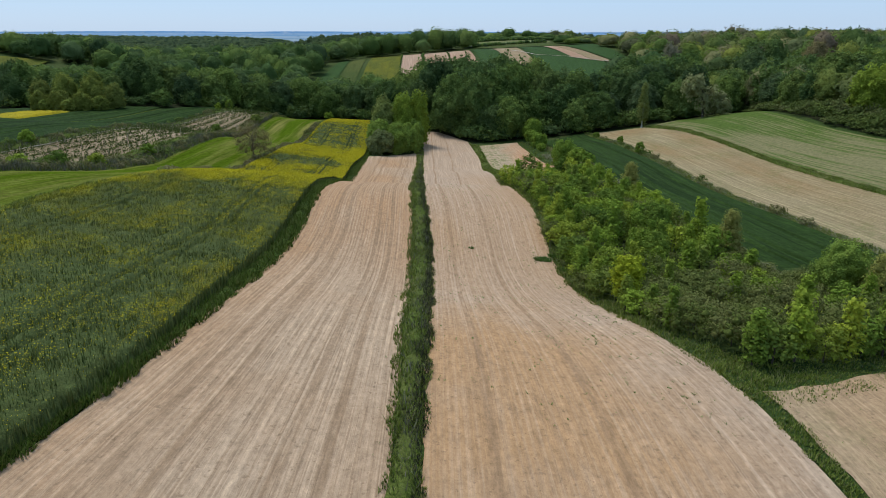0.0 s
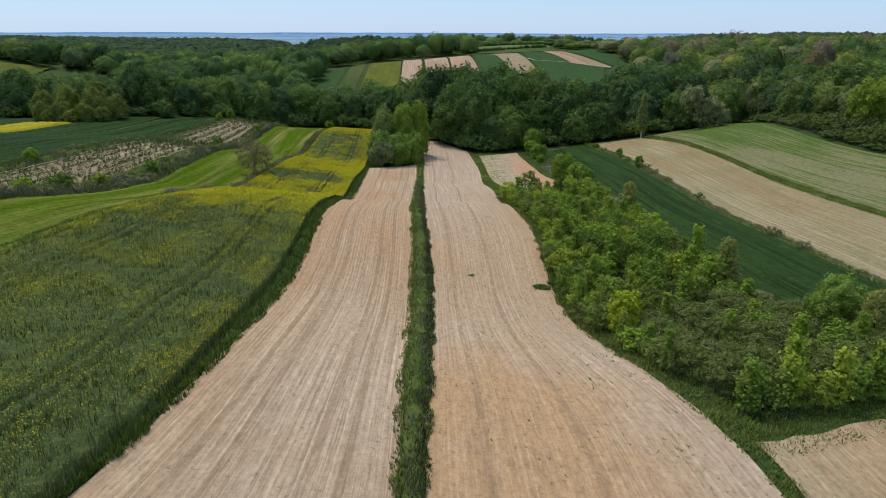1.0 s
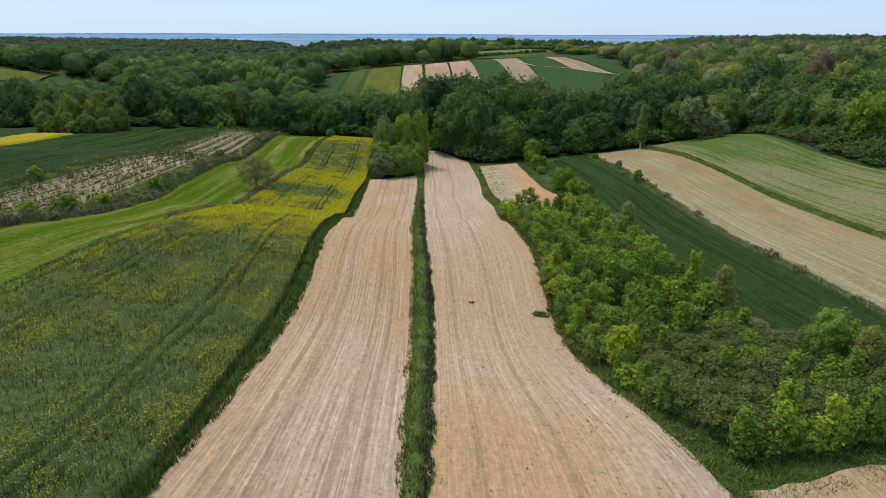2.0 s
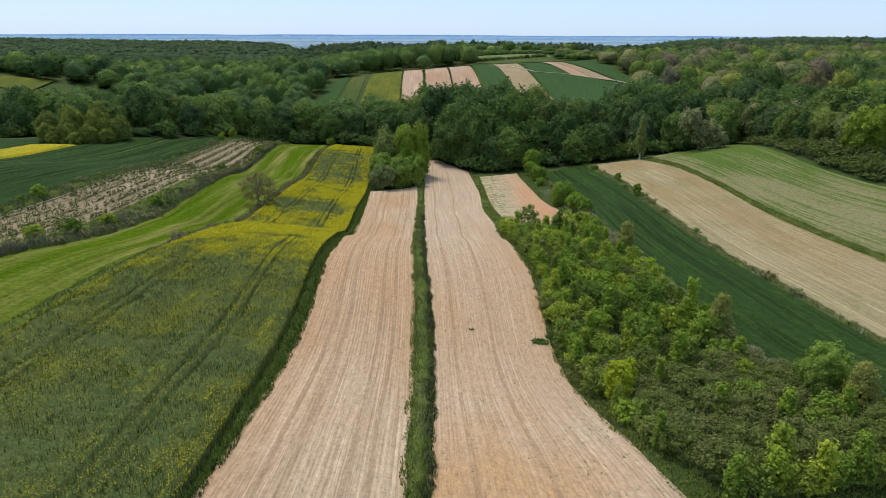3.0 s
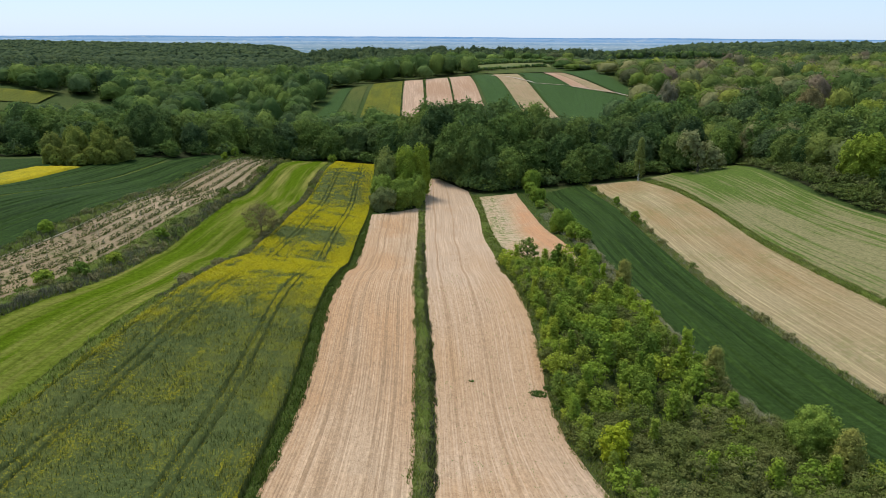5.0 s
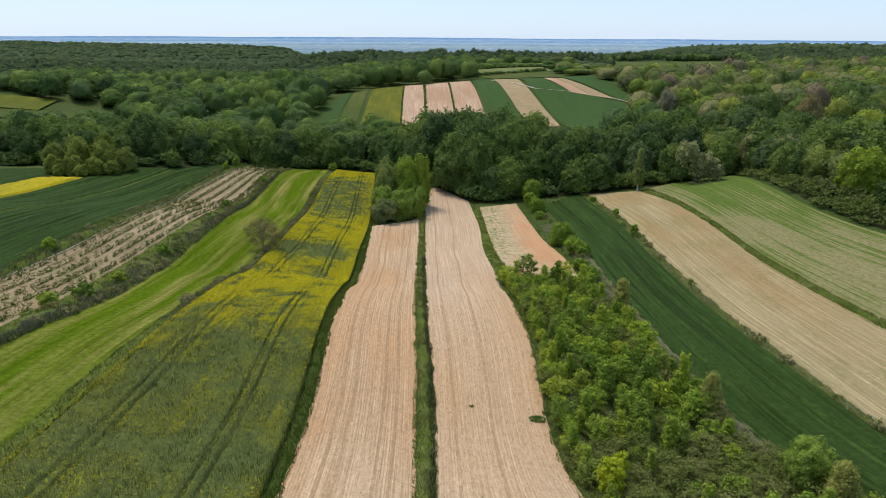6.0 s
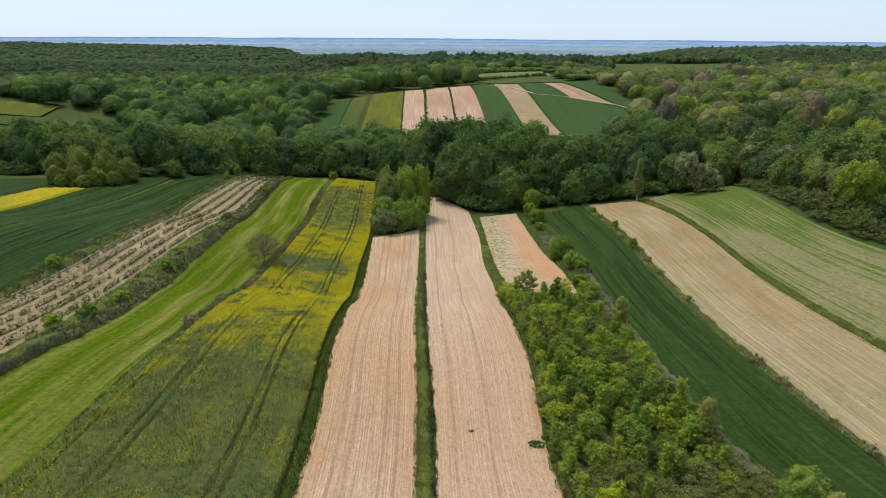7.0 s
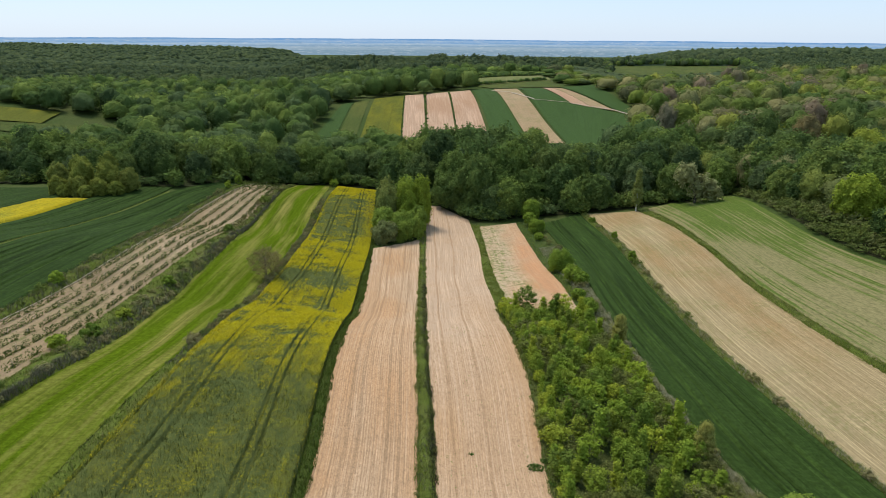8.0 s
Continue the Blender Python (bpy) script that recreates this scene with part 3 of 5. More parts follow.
def leafy_crown(tall, wide, bare, boughs, flakes, size, detail=2, deep=0.36, fluff=0.15):
    """A full crown as arrays: an uneven dome swelling where its boughs end, under a loose coat of leaf sprays."""
    half, rise = wide / 2, (tall - bare) / 2
    mid = np.array([0, 0, bare + rise])
    v, f = ball(detail)
    t = 1 - 1.8 * (np.arange(boughs) + 0.5) / boughs
    a = np.arange(boughs) * 2.39996 + rng.uniform(0, 6.28) + rng.uniform(-0.4, 0.4, boughs)
    c = np.sqrt(1 - t * t)
    out = np.stack([np.cos(a) * c, np.sin(a) * c, t], 1) + rng.normal(size=(boughs, 3)) * 0.5 / math.sqrt(boughs)
    out /= np.linalg.norm(out, axis=1, keepdims=True)
    amount, spread = rng.uniform(0.5, 1.15, boughs), 2.0 / math.sqrt(boughs) * rng.uniform(0.8, 1.25, boughs)

    def surface(d):
        """Where the dome lies in the directions d."""
        bend = np.arccos(np.clip(d @ out.T, -1, 1)) / spread
        swell = (amount * np.sqrt(np.clip(1 - bend ** 2, 0, 1))).max(1)
        low = np.where(d[:, 2] < 0, 1 / np.sqrt(1.02 - 0.7 * d[:, 2] ** 2), 1.0)
        return d * (1 - deep + deep * swell)[:, None] * np.stack([half * low, half * low, np.full(len(d), rise)], 1)

    dome = surface(v) * (1 + rng.uniform(-0.06, 0.06, (len(v), 1))) * 0.92 + mid
    d = rng.normal(size=(int(flakes * 1.35), 3))
    d /= np.linalg.norm(d, axis=1, keepdims=True)
    d = d[d[:, 2] > -0.72][:flakes]
    q = surface(d)
    p = q * (0.96 + rng.uniform(0, fluff, (len(d), 1))) + mid
    n = q / np.array([half, half, rise]) + np.array([0, 0, 0.3]) + rng.normal(size=d.shape) * 0.55
    n /= np.linalg.norm(n, axis=1, keepdims=True)
    u = np.cross(n, rng.normal(size=n.shape))
    u /= np.linalg.norm(u, axis=1, keepdims=True)
    w = np.cross(n, u)
    r = size * rng.uniform(0.55, 1.35, (len(d), 1))
    turns = np.arange(3) * 2 * math.pi / 3
    rim = np.stack([p + (math.cos(b) * u + math.sin(b) * w) * r * rng.uniform(0.7, 1.3, (len(d), 1)) for b in turns], 1).reshape(-1, 3)
    faces = np.arange(len(d) * 3).reshape(-1, 3) + len(v)
    return np.concatenate([dome, rim]), np.concatenate([f, faces])


def tube(points, radii, sides=6):
    """A tapered limb along points, as arrays."""
    vs = []
    for p, r in zip(points, radii):
        a = np.arange(sides) * 2 * math.pi / sides
        vs.append(np.stack([p[0] + np.cos(a) * r, p[1] + np.sin(a) * r, np.full(sides, p[2])], 1))
    fs = []
    for k in range(len(points) - 1):
        for s in range(sides):
            q = (s + 1) % sides
            fs += [(k * sides + s, k * sides + q, (k + 1) * sides + q), (k * sides + s, (k + 1) * sides + q, (k + 1) * sides + s)]
    return np.concatenate(vs), np.array(fs)


def trunk_arrays(tall, thick, limbs, spread):
    """A tapered, slightly bent trunk with limbs, as arrays."""
    bend = rng.normal(size=2) * 0.04 * tall
    line = [(bend[0] * t * t, bend[1] * t * t, tall * t - 0.4 * (t == 0)) for t in (0, 0.15, 0.5, 0.8)]
    parts = [tube(line, (thick * 1.3, thick, thick * 0.7, thick * 0.25))]
    for i in range(limbs):
        a, t = i * 2.4 + rng.uniform(-0.4, 0.4), 0.25 + 0.5 * i / max(1, limbs)
        s = np.array([bend[0] * t * t, bend[1] * t * t, tall * t])
        e = s + np.array([math.cos(a) * spread, math.sin(a) * spread, tall * 0.22])
        parts.append(tube([s, (s + e) / 2 + np.array([0, 0, 0.06 * tall]), e], (thick * 0.45, thick * 0.3, thick * 0.08), 5))
    count, vs, fs = 0, [], []
    for v, f in parts:
        vs.append(v)
        fs.append(f + count)
        count += len(v)
    return np.concatenate(vs), np.concatenate(fs)


def part(name, me, parent, label=""):
    ob = new(name, me)
    ob.parent = parent
    if label:
        ob["label"] = label
    return ob


def make_tree(name, label, category, crown, trunk, leaf, bark=None, group=""):
    """A tree or shrub as a thing: an Empty at its foot over trunk and crown."""
    base = tagged(new(name), label, category, group)
    part("trunk", mesh_of("trunk", *trunk, bark or M_BARK, smooth=True), base)
    part("crown", mesh_of("crown", *crown, leaf, None, True), base)
    return base


def stand(x, y, scale=1.0, turn=0.0, wide=1.0):
    return Matrix.Translation((x, y, ground_z(x, y) - 0.05)) @ pose(0, 0, 0, 0, 0, turn) @ Matrix.Diagonal((scale * wide, scale * wide, scale, 1))


def set_at(ob, m):
    ob.matrix_basis = m
    return ob


def copy_at(ob, m):
    """A copy of a tree at the pose and size m."""
    twin = copy_thing(ob, pose(0, 0, 0))
    twin.matrix_basis = m
    return twin


# ---- the ground, one sheet to the horizon ----
def spread(fine, step, reach, growth=1.16):
    out, s = [fine], step
    while out[-1] < reach:
        s = min(s * growth, 260)
        out.append(out[-1] + s)
    return np.array(out[1:])


gx = np.concatenate([-spread(165, 3.0, 4900)[::-1], np.arange(-165, 165.1, 3.0), spread(165, 3.0, 4900)])
gy = np.concatenate([-20 - spread(0, 3.0, 4900)[::-1], np.arange(-20, 95, 2.5), np.arange(95, 140, 1.0), np.arange(140, 330, 2.5), np.arange(330, 640, 6.0), spread(640, 6.0, 4900)])
X, Y = np.meshgrid(gx, gy)
ground = tagged(new("ground", mesh_of("ground", np.stack([X, Y, height(X, Y)], -1).reshape(-1, 3), grid_faces(len(gy), len(gx)), M_GROUND, None, True)),
                "rolling farmland ground under rough grass and scrub", "ground", "", "structure")

# far country: a plain glowing ring beyond the woods, distance haze painted pale blue
n = Nodes("far_country_haze", 1.0, 0.0)
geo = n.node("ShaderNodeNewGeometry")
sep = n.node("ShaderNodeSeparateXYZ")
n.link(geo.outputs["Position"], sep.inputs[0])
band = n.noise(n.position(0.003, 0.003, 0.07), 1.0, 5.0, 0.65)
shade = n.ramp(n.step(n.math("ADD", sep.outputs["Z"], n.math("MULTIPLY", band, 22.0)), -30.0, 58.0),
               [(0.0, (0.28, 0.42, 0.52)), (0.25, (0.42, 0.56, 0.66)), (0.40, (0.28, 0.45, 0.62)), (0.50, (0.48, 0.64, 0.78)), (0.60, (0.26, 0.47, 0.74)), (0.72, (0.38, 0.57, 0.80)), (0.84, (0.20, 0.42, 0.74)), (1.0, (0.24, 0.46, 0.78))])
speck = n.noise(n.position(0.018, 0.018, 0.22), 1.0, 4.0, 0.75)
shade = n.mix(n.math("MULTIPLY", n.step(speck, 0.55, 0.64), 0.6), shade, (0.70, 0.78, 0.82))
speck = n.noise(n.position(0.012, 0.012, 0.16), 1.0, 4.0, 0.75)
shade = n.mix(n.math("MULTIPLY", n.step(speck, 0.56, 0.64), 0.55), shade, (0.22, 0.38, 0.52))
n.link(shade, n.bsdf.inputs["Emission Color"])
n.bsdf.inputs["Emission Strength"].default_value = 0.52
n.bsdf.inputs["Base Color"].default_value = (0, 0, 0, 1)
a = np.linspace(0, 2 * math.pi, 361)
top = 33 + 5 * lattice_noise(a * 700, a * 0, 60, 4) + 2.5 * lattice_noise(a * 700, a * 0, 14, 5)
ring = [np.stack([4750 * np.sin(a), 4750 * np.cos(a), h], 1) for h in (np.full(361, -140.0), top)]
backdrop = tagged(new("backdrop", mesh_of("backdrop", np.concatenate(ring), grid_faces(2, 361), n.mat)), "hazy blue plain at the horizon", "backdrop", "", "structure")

# ---- field lines: (y, x) along each boundary ----
RAPE_L = [(5, -36.5), (52, -36.7), (75, -37), (88, -38), (113, -40), (134, -39), (148, -38.2), (168, -39), (204, -42), (233, -43.5), (275, -45)]
RAPE_R = [(5, -18.5), (18, -18), (25, -16), (30, -15.3), (37, -15.3), (51, -16), (72, -17), (85, -18), (104, -19), (131, -19.3), (183, -22), (213, -24), (266, -28)]
A_L = [(5, -18), (18, -17.8), (26, -15.6), (34, -14.7), (49, -14.8), (62, -15.2), (75, -15.8), (88, -16.9), (115, -18.3), (136, -17.8), (160, -19.5), (190, -21.8), (206, -21.5)]
A_R = [(5, -2.2), (25, -2.2), (43, -2.7), (61, -3.2), (84, -4), (102, -5), (136, -6), (175, -7), (206, -8)]
B_L = [(5, -0.9), (38, -1), (62, -1.1), (85, -2), (97, -3), (124, -4), (195, -6), (246, -7)]
B_R = [(5, 19), (24, 17.7), (31, 16.8), (40, 15.8), (49, 14), (60, 12.7), (67, 12.3), (78, 12.4), (87, 12.9), (97, 12.7), (112, 12), (129, 11), (153, 10), (195, 10.8), (227, 9), (248, 6)]
C_L, C_R = [(127, 14), (150, 12.8), (176, 13), (223, 12)], [(127, 28), (150, 27.6), (225, 25)]
P_L, P_R = [(0, 19.8), (24, 18.6), (33, 17.9)], [(0, 52), (45, 52)]
W_L = [(10, 40), (50, 39.5), (66, 37), (78, 35), (88, 34.2), (102, 34), (136, 33.3), (173, 35), (223, 33)]
W_R = [(10, 56), (50, 53.5), (70, 51.3), (89, 49), (101, 48), (142, 46.5), (178, 48.8), (229, 48)]
E_L = [(10, 57), (50, 54), (69, 52.3), (102, 49.5), (142, 48.5), (177, 51), (228, 50)]
E_R = [(10, 74), (60, 72), (95, 70.5), (111, 69), (138, 67.5), (167, 69), (193, 68), (219, 66)]
D_L = [(10, 76), (60, 73.5), (98, 72), (137, 69.3), (166, 70.4), (191, 70), (221, 69)]
D_R = [(10, 120), (100, 110), (145, 102), (155, 99), (171, 96.5), (193, 96), (230, 101)]
G_L = [(5, -52.5), (67, -51.5), (94, -52), (112, -54), (130, -55), (155, -55.2), (181, -58), (208, -60.8), (246, -61.5), (276, -63)]
G_R = [(5, -38.5), (63, -39), (93, -40.3), (117, -42.5), (138, -41), (159, -40.5), (207, -45), (232, -46), (281, -49)]
O_L = [(40, -77), (101, -74), (124, -73), (154, -74), (176, -76), (203, -79.5), (228, -77), (262, -73)]
O_R = [(40, -53), (74, -55.8), (88, -57.8), (103, -60.6), (123, -61.8), (154, -61.6), (184, -62.4), (214, -63.2), (275, -65)]
K_L = [(40, -101), (136, -96), (176, -99), (199, -97), (222, -94), (255, -79)]
K_R = [(40, -80), (104, -76.5), (146, -77), (163, -78), (188, -81), (212, -81.5), (233, -78.5), (260, -76)]
K2_L, K2_R = [(40, -132), (171, -119.5), (198, -116.5), (208, -114), (225, -112)], [(40, -102), (136, -97.2), (176, -100.2), (199, -98.2), (222, -95.2)]
Y_L, Y_R = [(120, -140), (191, -133), (207, -127)], [(120, -126), (171, -120), (198, -117), (208, -113.5)]
N_L, N_R = [(120, -190), (221, -170), (226, -160)], [(120, -141), (191, -134), (209, -128), (228, -114)]

strip("ploughed_field", A_L, A_R, (-45, -45), (191, 206), M_SOIL_A, 0.06, 60, 1.0, 0.05, 0.05, "drilled bare beige soil with fine furrows")
strip("ploughed_field", B_L, B_R, (-45, -45), (247, 248), M_SOIL_B, 0.06, 70, 1.0, 0.05, 0.04, "bare orange and beige soil with scattered weeds")
strip("ploughed_field", C_L, C_R, (133, 127), (223, 226), M_SOIL_C, 0.06, 30, 2.0, 0.06, 0.0, "reddish bare soil with green weed patches")
strip("ploughed_field", P_L, P_R, (-45, -45), (33.3, 46), M_SOIL_P, 0.05, 40, 1.0, 0.06, 0.03, "bare beige soil with sparse weeds")
strip("wheat_field", W_L, W_R, (10, 10), (222, 230), M_WHEAT, 0.36, 80, 1.5, 0.08, 0.05, "dark green young wheat with wheel tracks", 0.30, (3.6, 5.4, 10.6))
strip("stubble_field", E_L, E_R, (10, 10), (229, 221), M_SOIL_E, 0.07, 40, 2.0, 0.06, 0.04, "dry beige stubble with faint green rows")
strip("meadow", D_L, D_R, (10, 10), (222, 231), M_SOIL_D, 0.08, 40, 2.0, 0.08, 0.0, "thin green meadow streaked with dry grass")
strip("meadow", G_L, G_R, (-45, -45), (277, 283), M_GRASS, 0.10, 30, 2.0, 0.06, 0.0, "bright green mown grass with yellowed swaths")
strip("plantation_soil", O_L, O_R, (40, 40), (262, 273), M_STRAW, 0.07, 30, 2.0, 0.08, 0.0, "beige straw-covered soil between planted rows")
strip("wheat_field", K_L, K_R, (40, 40), (256, 261), M_WHEAT, 0.36, 80, 2.0, 0.08, 0.04, "dark green young wheat with wheel tracks", 0.30, (4.2, 6.0, 12.8, 14.6))
strip("wheat_field", K2_L, K2_R, (40, 40), (224, 230), M_WHEAT, 0.36, 80, 2.0, 0.08, 0.04, "dark green young wheat with wheel tracks", 0.30, (4.2, 6.0, 12.8, 14.6))
strip("rape_field", Y_L, Y_R, (120, 120), (207, 208), M_RAPE_FAR, 0.9, 20, 2.0, 0.25, 0.0, "rapeseed in full yellow bloom", 0.8)
strip("wheat_field", N_L, N_R, (120, 120), (232, 226), M_WHEAT, 0.32, 20, 2.0, 0.10, 0.04, "dark green young wheat", 0.28)

# ---- the rape field: canopy with wheel tracks, stalks and flowers ----
TRAMS_L, TRAMS_R = (4.0, 5.15), (4.95, 6.1)


def tram_dip(x, y):
    a, b = curve_x(RAPE_L, y), curve_x(RAPE_R, y)
    d = np.full(np.shape(x), 9.0)
    for p, q in zip(TRAMS_L, TRAMS_R):
        d = np.minimum(d, np.minimum(abs(b - q - x), abs(a + p - x)))
    return np.clip(1.1 - d / 0.2, 0, 1)


def bloom(x, y):
    """How thickly the rape flowers: full bands on the crests, sparse below."""
    f = np.interp(y, [0, 40, 60, 85, 98, 108, 130, 137, 142, 149, 154, 160, 178, 188, 205, 245, 256, 264, 275], [0.40, 0.46, 0.42, 0.50, 0.72, 0.92, 0.92, 0.5, 0.05, 0.05, 0.6, 1.0, 0.95, 0.3, 0.14, 0.16, 0.6, 1.0, 1.0])
    f = f * np.clip((lattice_noise(0.8 * x + 0.6 * y, 0.8 * y - 0.6 * x, 4.3, 21) * 0.5 + lattice_noise(0.5 * x - 0.87 * y, 0.5 * y + 0.87 * x, 1.9, 24) * 0.3 + lattice_noise(x, y, 0.9, 25) * 0.2) * 3.0 - 0.7, 0.25, 1.5) + 0.35 * np.clip(lattice_noise(0.7 * x + 0.7 * y, 0.7 * y - 0.7 * x, 2.6, 22) - 0.66, 0, 1) * 3
    f = f * (0.45 + 1.1 * lattice_noise(x * 6.0 + y * 0.04, y * 0.22, 2.4, 23))
    side = np.clip(1 - (curve_x(RAPE_R, y) - x) / 5.0, 0, 1) * np.interp(y, [60, 100, 200, 260], [0.0, 0.25, 0.4, 0.3])
    fringe = np.clip(1.2 - (x - curve_x(RAPE_L, y)) / 0.9, 0, 1) * 0.32
    return np.clip(f + side + fringe, 0, 1)


rows = 296
u, v = np.meshgrid(np.linspace(0, 1, 111), np.linspace(0, 1, rows))
x, y = strip_points(RAPE_L, RAPE_R, (-45, -45), (275, 266), u, v)
edge = np.minimum(u, 1 - u) * 20
z = height(x, y) + np.clip(0.3 + edge * 1.2, 0.3, 0.82) * (1 - 0.85 * tram_dip(x, y)) + 0.28 * (lattice_noise(x, y, 0.7, 31) - 0.5) + 0.2 * (lattice_noise(x, y, 2.5, 32) - 0.5)
z = np.where((u == 0) | (u == 1) | (v == 1), height(x, y), z)
tagged(new("rape_canopy", mesh_of("rape_canopy", np.stack([x, y, z], -1).reshape(-1, 3), grid_faces(rows, 111), M_RAPE, np.stack([u * 20, y], -1).reshape(-1, 2), True)),
       "green rapeseed crop with paired wheel tracks", "crop", "", "stuff")


def in_strip(left, right, near, far, count):
    u, v = rng.random(count), rng.random(count)
    return strip_points(left, right, near, far, u, v)


x, y = in_strip(RAPE_L, RAPE_R, (14, 14), (274, 265), 220000)
keep = (tram_dip(x, y) < 0.25) & (rng.random(len(x)) < np.interp(y, [14, 70, 110, 270], [1.0, 0.8, 0.45, 0.2]))
x, y = x[keep], y[keep]
tufts("rape_stalks", x, y, height(x, y), rng.uniform(0.85, 1.2, len(x)), 0.11, 2, M_BLADE_RAPE, "upright green rapeseed stalks", "crop", 0.3, 0.1)
x, y = in_strip(RAPE_L, RAPE_R, (14, 14), (274, 265), 900000)
keep = (tram_dip(x, y) < 0.3) & (rng.random(len(x)) < np.interp(y, [0, 100, 200], [0.9, 0.8, 0.68]) * bloom(x, y) ** 1.5)
x, y = x[keep], y[keep]
c = np.stack([x, y, height(x, y) + rng.uniform(0.85, 1.25, len(x))], 1)
v, f = leaves_at(c, rng.normal(size=(len(x), 3)) * 0.7 + np.array([0, 0, 0.8]), np.interp(y, [0, 70, 105, 130, 200], [0.02, 0.036, 0.062, 0.075, 0.085]))
tagged(new("rape_flowers", mesh_of("rape_flowers", v, f, M_BLADE_FLOWER)), "bright yellow rapeseed flower heads", "crop", "", "stuff")

# ---- far fields on the opposite slope ----
patch("far_field", [(-52, 506), (-31, 515), (-26, 385), (-50, 380)], M_RAPE_THIN, 0.35, "yellowish green rape field on the far slope")
patch("far_field", [(-30, 515), (-16.5, 516), (-11, 385), (-25, 385)], M_SOIL_F, 0.35, "pinkish bare soil on the far slope")
patch("far_field", [(-14.5, 518), (2, 521), (7, 380), (-10, 385)], M_SOIL_F, 0.35, "pinkish bare soil on the far slope")
patch("far_field", [(3.5, 521), (19, 524), (26, 375), (8, 380)], M_SOIL_F, 0.35, "pinkish bare soil on the far slope")
patch("far_field", [(21, 526), (36, 522), (47, 365), (28, 375)], M_WHEAT_FAR, 0.45, "dark green wheat on the far slope")
patch("far_field", [(37, 522), (54, 515), (66, 340), (48, 365)], M_SOIL_G, 0.35, "beige stubble on the far slope")
patch("far_field", [(57, 498), (120, 405), (84, 352), (67, 342)], M_WHEAT_FAR, 0.40, "dark green wheat on the far slope")
patch("far_field", [(56, 516), (71, 509), (84, 452), (62, 465)], M_WHEAT_FAR, 0.50, "dark green wheat on the far slope")
patch("far_field", [(73, 510), (79, 507.5), (95, 439.5), (84, 450)], M_SOIL_F, 0.60, "beige bare soil on the far slope")
patch("far_field", [(79.3, 507.4), (86, 504), (108, 428), (95.4, 439.3)], M_SOIL_G, 0.60, "weedy beige stubble on the far slope")
patch("far_field", [(87, 508), (112, 520), (122, 408), (110, 428)], M_WHEAT_FAR, 0.50, "dark green wheat on the far slope")
patch("far_field", [(24, 553), (86, 566), (88, 511), (38, 526)], M_OLIVE, 0.45, "green fallow strip on the far slope")
patch("far_field", [(22, 600), (90, 612), (88, 568), (22, 557)], M_FALLOW_PALE, 0.45, "pale green fallow strip on the far slope")
patch("far_field", [(-73, 484), (-66, 492), (-66, 385), (-79, 380)], M_WHEAT_FAR, 0.35, "dark green wheat beside the wood")
patch("far_field", [(-65, 492), (-55, 502), (-53, 385), (-64, 385)], M_OLIVE, 0.35, "olive green fallow beside the wood")
patch("far_field", [(286, 1205), (498, 1160), (423, 960), (228, 935)], M_OLIVE, 0.8, "pale green field between far woods")
patch("far_field", [(-290, 370), (-214, 376), (-212, 352), (-290, 344)], M_RAPE_THIN, 0.8, "yellow rape field between the woods")
patch("far_field", [(-290, 342), (-212, 351), (-172, 368), (-178, 330)], M_OLIVE, 0.5, "green field between the woods")


# ---- woods ----
def inside(poly, x, y):
    p = np.array(poly, float)
    hit = np.zeros(x.shape, bool)
    for (x0, y0), (x1, y1) in zip(p, np.roll(p, -1, 0)):
        hit ^= ((y0 > y) != (y1 > y)) & (x < (x1 - x0) * (y - y0) / (y1 - y0 + 1e-12) + x0)
    return hit


FRONT = [(-420, 262), (-160, 243), (-139, 242), (-109, 230), (-92, 233), (-77, 257), (-69, 277), (-50, 285), (-30, 276), (-3, 251), (10, 231), (30, 234), (45, 233), (64, 229), (82, 226), (101, 234)]
HILL = [(-82, 372), (-80, 488), (-52, 512), (20, 530), (21, 560), (20, 606), (90, 610), (90, 526), (113, 522), (124, 406), (90, 345), (66, 334), (40, 362), (0, 372), (-40, 376)]
CLEARINGS = [HILL, [(225, 930), (285, 1210), (500, 1165), (425, 955)], [(-310, 318), (-310, 376), (-210, 380), (-166, 375), (-170, 327), (-203, 322)]]


OWN_ROOM = [(150, 279, 8), (164, 259, 9), (112, 341, 7), (84, 221, 9), (84, 215, 7), (65, 223, 6), (112, 174, 11), (121, 171, 7), (118, 166, 7), (-130, 222, 10), (-121, 220, 12), (-112, 219, 11), (-106, 219, 8)]


def wooded(x, y):
    f = np.interp(x, [p[0] for p in FRONT], [p[1] for p in FRONT])
    right = np.interp(y, [60, 100, 145, 171, 193, 230, 240], [132, 120, 110, 104, 103, 106, 100])
    ok = np.where(x > 101, x > right, y > f)
    for c in CLEARINGS:
        ok &= ~inside(c, x, y)
    for a, b, r in OWN_ROOM:
        ok &= np.hypot(x - a, y - b) > r
    return ok


def scatter(x0, x1, y0, y1, step, seed):
    r = np.random.default_rng(seed)
    X, Y = np.meshgrid(np.arange(x0, x1, step), np.arange(y0, y1, step))
    X = X + (np.arange(len(X)) % 2)[:, None] * step / 2
    return (X + r.uniform(-0.4, 0.4, X.shape) * step).ravel(), (Y + r.uniform(-0.4, 0.4, Y.shape) * step).ravel()


